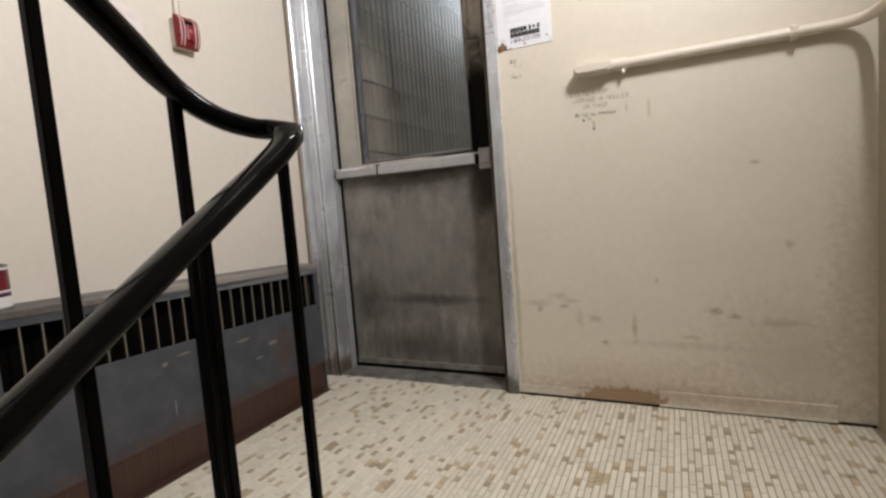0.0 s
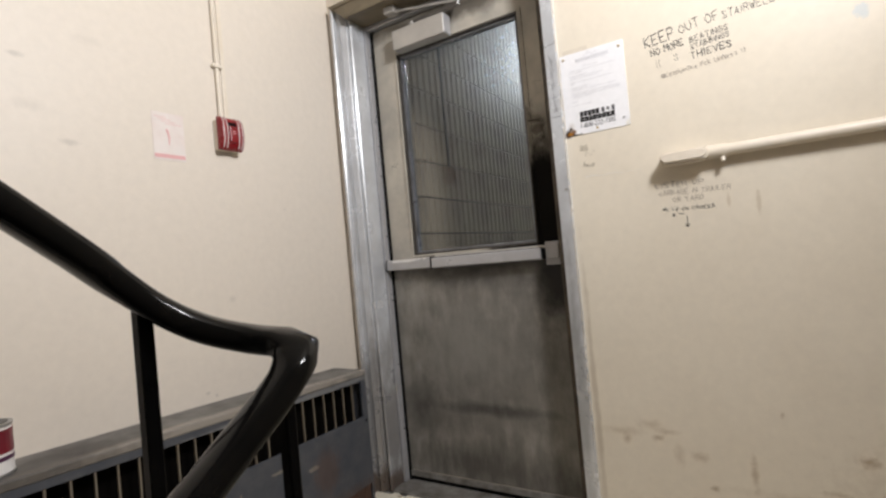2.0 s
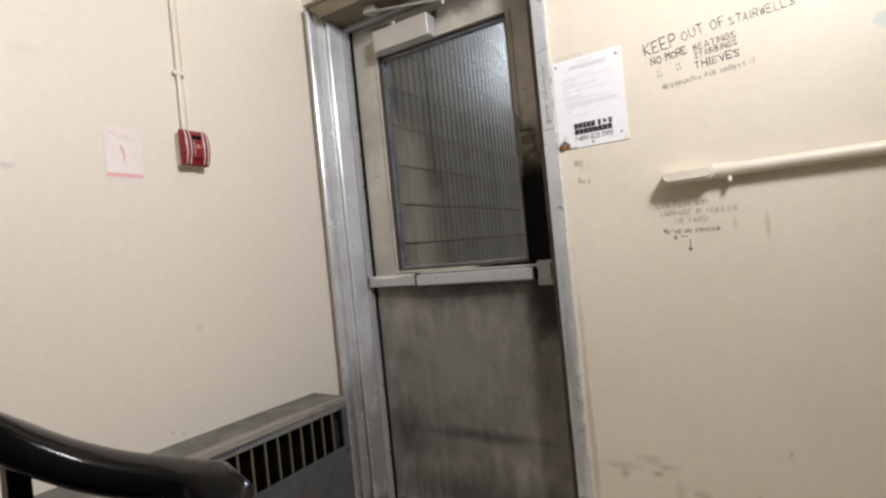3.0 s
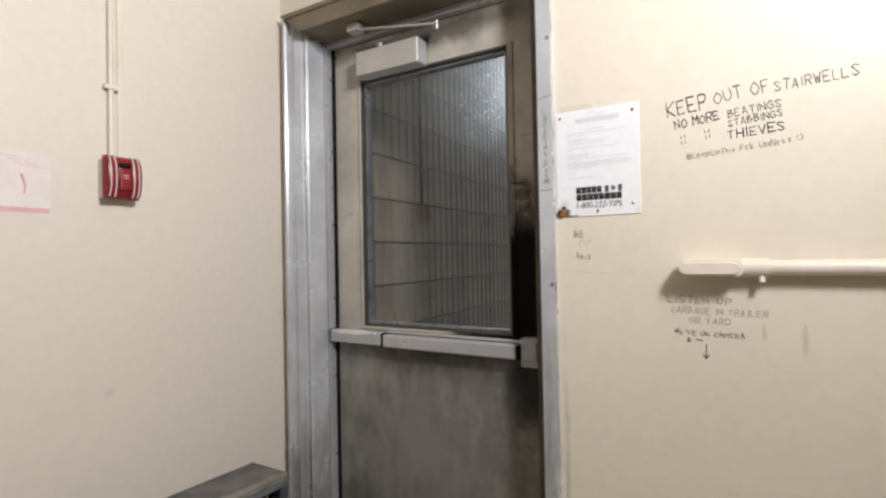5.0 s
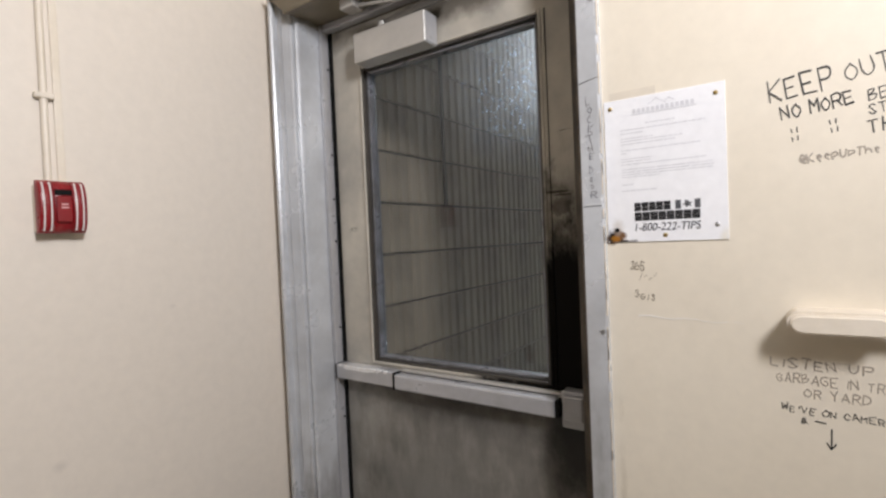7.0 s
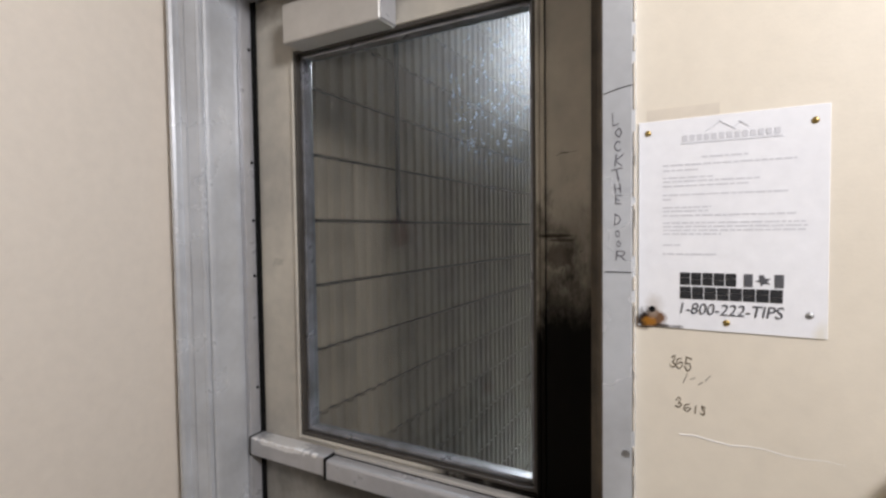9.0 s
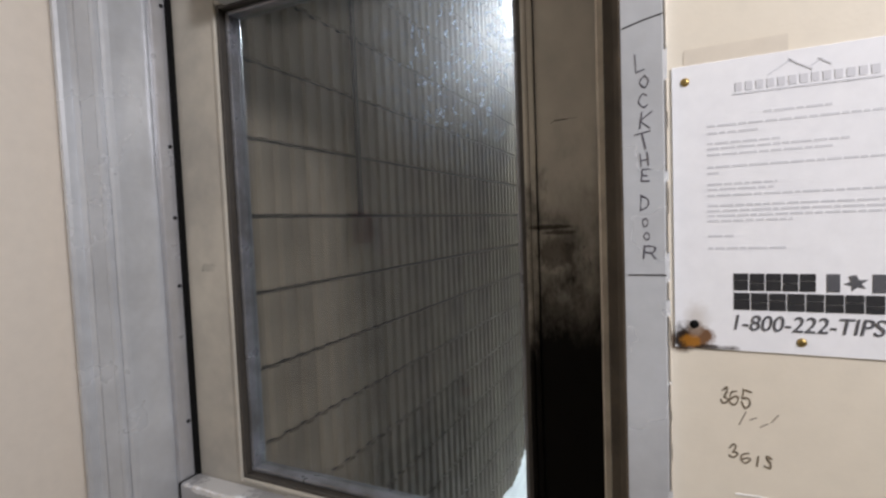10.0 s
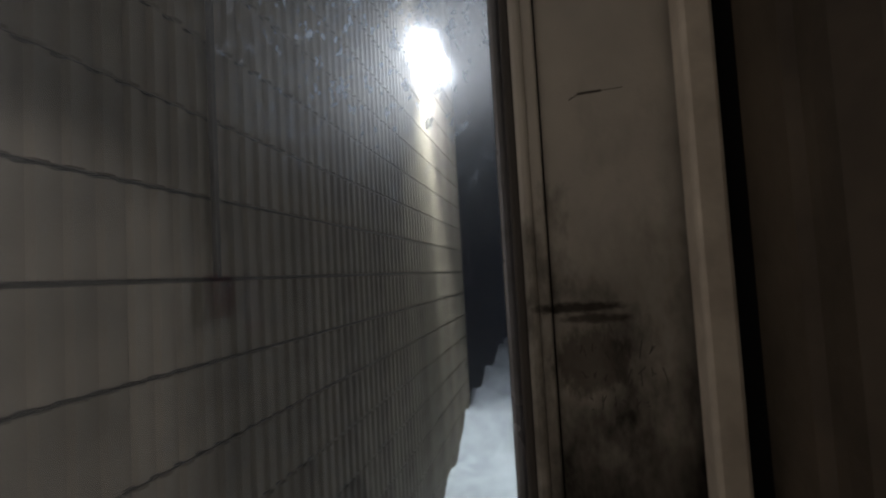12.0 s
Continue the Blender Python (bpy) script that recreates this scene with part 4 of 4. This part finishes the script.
NX, NY = 70, 110
grid = []
for j in range(NY + 1):
    row = []
    for i in range(NX + 1):
        x, y = -1.3 + 7.3 * (i / NX) ** 2.0, 2.30 + 14 * (j / NY) ** 1.2
        bank = min(1, max(0, (y - 4.6) / 2.2))
        h = -0.13 + 0.40 * bank * bank * (3 - 2 * bank) + 0.13 * noise.fractal(Vector((x * 2.3, y * 2.3, 0.3)), 0.9, 2.1, 4) + 0.035 * noise.noise(Vector((x * 13, y * 13, 1.3)))
        row.append(bm.verts.new((x, y, h)))
    grid.append(row)
for j in range(NY):
    for i in range(NX):
        bm.faces.new((grid[j][i], grid[j][i + 1], grid[j + 1][i + 1], grid[j + 1][i]))
thing("ground", bm, snow_mat, "lumpy trodden snow in the yard", "snow", "structure", smooth=True)
wall_lamp = empty("flood_light", "bright white flood light on the block wall", "outdoor light", at=(XB, 5.36, 3.2))
part("housing", boxed(XB - 0.01, XB + 0.17, 5.24, 5.48, 3.20, 3.34, 0.015), bead_metal, wall_lamp)
glow = bpy.data.materials.new("lit lens")
glow.use_nodes = True
g = glow.node_tree.nodes["Principled BSDF"]
g.inputs["Emission Color"].default_value, g.inputs["Emission Strength"].default_value = (0.88, 0.95, 1.0, 1), 1150.0
part("lens", boxed(XB + 0.02, XB + 0.15, 5.22, 5.42, 3.10, 3.205, 0.03, 3), glow, wall_lamp, "glowing lens")


# ---- notice by the door ----
YP = YW - 0.0025
poster = thing("notice_sheet", boxed(-0.233, -0.019, YP, YW, 1.406, 1.690, 0.0006), paper, "white laminated notice screwed to the wall, rusty at one corner", "notice")
stack = [1.637, 1.628, 1.621, 1.611, 1.606, 1.600, 1.588, 1.582, 1.571, 1.566, 1.560, 1.550, 1.545, 1.540, 1.535, 1.520, 1.508]
wide = [0.055, 0.150, 0.045, 0.060, 0.112, 0.100, 0.143, 0.012, 0.058, 0.055, 0.150, 0.160, 0.162, 0.160, 0.070, 0.022, 0.066]
word_rng = random.Random(8)
for z, w in zip(stack, wide):
    x0 = -0.202 if w != 0.055 or z < 1.6 else -0.155
    at = x0
    while at < x0 + w - 0.001:
        end = min(x0 + w, at + word_rng.uniform(0.004, 0.016))
        part("print_word", boxed(at, end, YP - 0.0004, YP + 0.0002, z - 0.0010, z + 0.0010), faint_ink, poster)
        at = end + 0.0018
part("print_line", boxed(-0.180, -0.066, YP - 0.0006, YP + 0.0002, 1.6555, 1.6570), faint_ink, poster)
for k in range(13):
    x = -0.178 + 0.0086 * k
    part("logo_bar", boxed(x, x + 0.0058, YP - 0.0006, YP + 0.0002, 1.6590, 1.6670), faint_ink, poster)
for ang, x, w in ((33, -0.142, 0.022), (-33, -0.126, 0.022), (-33, -0.108, 0.012), (33, -0.114, 0.010)):
    bm = boxed(-w / 2, w / 2, -0.0004, 0.0004, -0.0006, 0.0006)
    bmesh.ops.transform(bm, matrix=pose(x, YP - 0.0003, 1.676, 0, -ang, 0), verts=bm.verts)
    part("logo_roof", bm, faint_ink, poster)


def blocks(z0, z1, x0, x1, count, gap):
    """Heavy letter-sized shapes with a slit each."""
    w = (x1 - x0) / count
    for k in range(count):
        bm = bmesh.new()
        a, c = x0 + k * w, x0 + (k + 1) * w - gap
        cut = z0 + (z1 - z0) * (0.42 if k % 2 else 0.58)
        box(bm, a, c, YP - 0.0008, YP + 0.0002, z0, cut - 0.0003)
        box(bm, a, c, YP - 0.0008, YP + 0.0002, cut + 0.0003, z1)
        part("logo_block", bm, ink, poster)


blocks(1.4665, 1.4830, -0.180, -0.113, 5, 0.0015)
blocks(1.4475, 1.4640, -0.180, -0.063, 8, 0.0014)
part("flag_bar", boxed(-0.106, -0.0965, YP - 0.0008, YP + 0.0002, 1.4665, 1.4830), flag_ink, poster)
part("flag_bar", boxed(-0.073, -0.0635, YP - 0.0008, YP + 0.0002, 1.4665, 1.4830), flag_ink, poster)
bm = bmesh.new()
leaf = [bm.verts.new((-0.085 + (0.0095 if k % 2 == 0 else 0.004) * math.sin(k * math.pi / 5.5), YP - 0.0008, 1.475 + (0.0075 if k % 2 == 0 else 0.0035) * math.cos(k * math.pi / 5.5))) for k in range(11)]
bm.faces.new(leaf)
part("leaf", bm, flag_ink, poster)
write(poster, "1-800-222-TIPS", 0.115, 0.0215, flag_ink, pose(-0.180, YP - 0.0006, 1.4275, 90, 0, 0), lean=0.2)
for x, z, mt in ((-0.221, 1.674, brass), (-0.034, 1.671, brass), (-0.125, 1.418, brass), (-0.215, 1.431, gasket), (-0.037, 1.434, steel)):
    bm = bmesh.new()
    bmesh.ops.create_uvsphere(bm, u_segments=14, v_segments=8, radius=0.0042, matrix=Matrix.LocRotScale((x, YP - 0.0004, z), None, (1, 0.55, 1)))
    part("screw", bm, mt, poster, "domed screw", True)
thing("tape_remnant", boxed(-0.222, -0.135, YW - 0.0006, YW + 0.0004, 1.688, 1.706), plain("old tape", (0.70, 0.63, 0.53), 0.35), "yellowed remnant of tape on the wall", "tape")

# ---- handwriting ----
def graffiti(text, x, z, size, tilt, width, mat, label, wobble=0.13, thin=0.0, y=YW - 0.0004, pen_size=0.0):
    ob = empty("graffiti", label, "graffiti", group="handwriting on the wall", at=(x, YW, z))
    write(ob, text, width, size, mat, on_wall(x, z, tilt, y), wobble, thin, pen=pen_size)
    return ob


BLACK = "black marker handwriting on the cream wall"
graffiti("KEEP", 0.046, 1.636, 0.050, 6.0, 0.088, marker, BLACK, thin=0.012)
graffiti("OUT OF", 0.148, 1.652, 0.040, 7.0, 0.110, marker, BLACK)
graffiti("STAIRWELLS", 0.266, 1.662, 0.032, 3.0, 0.150, marker, BLACK)
graffiti("NO MORE", 0.061, 1.606, 0.029, 5.5, 0.098, marker, BLACK, thin=0.014)
graffiti("BEATINGS", 0.175, 1.616, 0.024, 5.5, 0.105, marker, BLACK)
graffiti("STABBINGS", 0.175, 1.595, 0.022, 5.5, 0.106, marker, BLACK)
graffiti("THIEVES", 0.174, 1.566, 0.028, 4.5, 0.110, marker, BLACK, thin=0.012)
for x, z in ((0.076, 1.577), (0.127, 1.583), (0.077, 1.563), (0.129, 1.570)):
    graffiti("''", x, z - 0.010, 0.030, 4.0, 0.010, marker, "ditto mark in black marker")
graffiti("@KeepUpThe Fck UpNess :)", 0.086, 1.528, 0.018, 4.5, 0.232, faded_marker, "thin faded handwriting on the cream wall", 0.2, thin=0.01)
for text, x, z, size, width in (("LISTEN UP", 0.036, 1.184, 0.022, 0.138), ("GARBAGE IN TRAILER", 0.044, 1.159, 0.021, 0.200), ("OR YARD", 0.082, 1.135, 0.021, 0.088)):
    graffiti(text, x, z, size, -1.5, width, faded_marker, "faded pencil handwriting below the conduit", 0.2)
graffiti("WE'VE ON CAMERA", 0.050, 1.108, 0.015, -2, 0.148, marker, "small dark handwriting below the conduit", 0.24, pen_size=0.0008)
graffiti("& ", 0.078, 1.090, 0.012, -2, 0.010, marker, "small dark handwriting below the conduit", 0.24, pen_size=0.0008)
arrow = bmesh.new()
for a, c in (((0.119, 1.086), (0.118, 1.052)), ((0.118, 1.052), (0.112, 1.062)), ((0.118, 1.052), (0.1245, 1.062)), ((0.097, 1.096), (0.112, 1.094))):
    rod(arrow, (a[0], YW - 0.0002, a[1]), (c[0], YW - 0.0002, c[1]), 0.0011, 6)
thing("graffiti", arrow, marker, "hand-drawn arrow pointing down on the wall", "graffiti", group="handwriting on the wall")
graffiti("365", -0.193, 1.352, 0.022, -4, 0.027, scribble_ink, "small scribbled number on the wall", 0.25)
for k in range(4):
    bm = bmesh.new()
    rod(bm, (-0.176 + 0.009 * k, YW - 0.0002, 1.331 + 0.006 * (k % 2)), (-0.170 + 0.009 * k, YW - 0.0002, 1.345 - 0.005 * (k % 3)), 0.0007, 5)
    thing("graffiti", bm, faded_marker, "faint pen stroke on the cream wall", "graffiti", group="handwriting on the wall")
graffiti("36is", -0.187, 1.295, 0.022, -8, 0.038, scribble_ink, "small scribbled number on the wall", 0.25)
for ch, x, z, high in (("L", -0.262, 1.697, 0.018), ("O", -0.258, 1.6775, 0.013), ("C", -0.2595, 1.6588, 0.0145), ("K", -0.257, 1.6400, 0.017), ("T", -0.2605, 1.6175, 0.016), ("H", -0.259, 1.600, 0.012),
                       ("E", -0.258, 1.584, 0.012), ("D", -0.2595, 1.5565, 0.0135), ("o", -0.259, 1.539, 0.0135), ("o", -0.258, 1.524, 0.0145), ("R", -0.2555, 1.5060, 0.015)):
    size = high / 0.708
    low = z - high / 2 - (0.118 * 1.0 * size * 0.5 if ch == "o" else 0.0)
    write(door_frame, ch, {"K": 0.013, "R": 0.013, "T": 0.016, "o": 0.006}.get(ch, 0.0092), size, frame_marker, pose(x - {"K": 0.0065, "R": 0.0065, "T": 0.008, "o": 0.003}.get(ch, 0.0046), 2.0516, low, 90, 0, 0), 0.18, pen=0.00085)
bm = bmesh.new()
for a, c in (((-0.278, 1.733), (-0.258, 1.738)), ((-0.258, 1.738), (-0.240, 1.741)), ((-0.276, 1.482), (-0.240, 1.482))):
    rod(bm, (a[0], 2.0518, a[1]), (c[0], 2.0518, c[1]), 0.0008, 6)
part("pen_line", bm, marker, door_frame)
bm = bmesh.new()
for k in range(9):
    x = -0.18 + 0.02 * k
    z, z2 = (1.259 - 0.0006 * q + 0.002 * math.sin(q * 1.7) for q in (k, k + 1))
    rod(bm, (x, YW - 0.0002, z), (x + 0.0205, YW - 0.0002, z2), 0.0011 - 0.0001 * k, 6, 0.0010 - 0.0001 * k)
thing("paint_ridge", bm, white_paint, "thin white ridge of cracked paint", "paint crack")
bm = bmesh.new()
for a, c, r in (((-0.388, 1.676), (-0.381, 1.6795), 0.0006), ((-0.382, 1.6795), (-0.366, 1.680), 0.0011), ((-0.367, 1.680), (-0.352, 1.6805), 0.0005)):
    rod(bm, (a[0], YD + 0.0004, a[1]), (c[0], YD + 0.0004, c[1]), r, 6)
part("scratch", bm, smudge_ink, door, "dark scratches in the paint")
scrawl = random.Random(12)
for z0, x0, count in ((1.496, -0.392, 7), (1.478, -0.392, 8), (1.460, -0.389, 6)):
    for k in range(count):
        bm = bmesh.new()
        x = x0 + 0.0072 * k
        for q in range(2):
            a, c = (x + scrawl.uniform(0, 0.005), z0 + scrawl.uniform(0, 0.013)), (x + scrawl.uniform(0, 0.005), z0 + scrawl.uniform(0, 0.013))
            rod(bm, (a[0], YD + 0.0004, a[1]), (c[0] + 0.0005, YD + 0.0004, c[1]), 0.0006, 5)
        part("scrawl", bm, smudge_ink, door)
for k in range(44):
    z = 0.35 + 0.041 * k + scrawl.uniform(-0.01, 0.01)
    high, w = scrawl.uniform(0.015, 0.075), scrawl.uniform(0.0003, 0.0010)
    part("paint_chip", boxed(-0.2375 - w, -0.2365, 2.0512, 2.054, z, z + high, 0.0004), cream_trim, door_frame, "chipped paint edge")
bm = bmesh.new()
for k in range(7):
    x = -1.108 + 0.005 * k
    rod(bm, (x, YD + 0.0004, 1.462 + 0.002 * (k % 3)), (x + 0.006, YD + 0.0004, 1.478 + 0.002 * (k % 2)), 0.0007, 6)
part("scribble", bm, marker, door)

# ---- floor mosaic ----
rng = random.Random(5)


def tile_material(name, colour, spread):
    m = material(name, colour, 0.32, second=tuple(c * 0.86 for c in colour), scale=30, grain=120, mix=0.5, bump=0.05)
    nt = m.node_tree
    b = nt.nodes["Principled BSDF"]
    old = b.inputs["Base Color"].links[0].from_socket
    info, geo = nt.nodes.new("ShaderNodeObjectInfo"), nt.nodes.new("ShaderNodeNewGeometry")
    add = nt.nodes.new("ShaderNodeMath")
    nt.links.new(info.outputs["Random"], add.inputs[0])
    nt.links.new(geo.outputs["Random Per Island"], add.inputs[1])
    frac = nt.nodes.new("ShaderNodeMath")
    frac.operation = "FRACT"
    nt.links.new(add.outputs[0], frac.inputs[0])
    rng_node = nt.nodes.new("ShaderNodeMapRange")
    rng_node.inputs["To Min"].default_value, rng_node.inputs["To Max"].default_value = 1 - spread, 1 + spread * 0.4
    nt.links.new(frac.outputs[0], rng_node.inputs["Value"])
    mul = nt.nodes.new("ShaderNodeVectorMath")
    mul.operation = "SCALE"
    nt.links.new(old, mul.inputs[0])
    nt.links.new(rng_node.outputs[0], mul.inputs["Scale"])
    nt.links.new(mul.outputs[0], b.inputs["Base Color"])
    return m


ivory = tile_material("ivory tile", (0.85, 0.795, 0.67), 0.10)
tan = tile_material("tan tile", (0.60, 0.49, 0.33), 0.32)
TW = 0.0186
shapes = {}


def stick(length, w):
    """Corners and faces of one mosaic stick with eased edges, its foot on z = -0.003."""
    e = 0.0012
    v = [(x, y, -0.003) for x, y in ((0, 0), (w, 0), (w, length), (0, length))] + [(x, y, 0.0) for x, y in ((e, e), (w - e, e), (w - e, length - e), (e, length - e))]
    f = [(4, 5, 6, 7)] + [(k, (k + 1) % 4, 4 + (k + 1) % 4, 4 + k) for k in range(4)]
    return v, f


bulk = {ivory: ([], []), tan: ([], [])}
single = 0
x = XL + 0.002
while x + TW < XR:
    edge = NOSE if x > -0.21 else 0.42
    y = edge + rng.uniform(-0.04, 0.0)
    end = 2.084 if -1.17 < x < -0.30 else YW - 0.002
    while y < end - 0.012:
        if rng.random() < 0.27:
            mt, ln = tan, rng.choice((0.016, 0.020, 0.026, 0.034))
        else:
            mt, ln = ivory, rng.choice((0.036, 0.05, 0.066, 0.082, 0.10))
        y0, y1 = max(y, edge), min(y + ln, end)
        y += ln + 0.0012
        if y1 - y0 < 0.008:
            continue
        if -0.35 < x < 0.35 and 1.05 < y0 < 1.42 and single < 300 and y1 - y0 == ln:
            key = (mt.name, ln)
            if key not in shapes:
                me = bpy.data.meshes.new("tile")
                v, f = stick(ln, TW - 0.0020)
                me.from_pydata(v, [], f)
                me.materials.append(mt)
                shapes[key] = me
            ob = new("tile", shapes[key])
            ob.parent, ob.location = floor, (x, y0, 0.0)
            single += 1
            continue
        v, f = stick(y1 - y0, TW - 0.0020)
        vs, fs = bulk[mt]
        o = len(vs)
        vs += [(a + x, c + y0, d) for a, c, d in v]
        fs += [tuple(o + i for i in q) for q in f]
    x += TW
for mt, (vs, fs) in bulk.items():
    me = bpy.data.meshes.new("tiles")
    me.from_pydata(vs, [], fs)
    me.materials.append(mt)
    ob = new("tiles", me)
    ob.parent = floor
    tagged(ob, "many small mosaic sticks", kind="stuff")
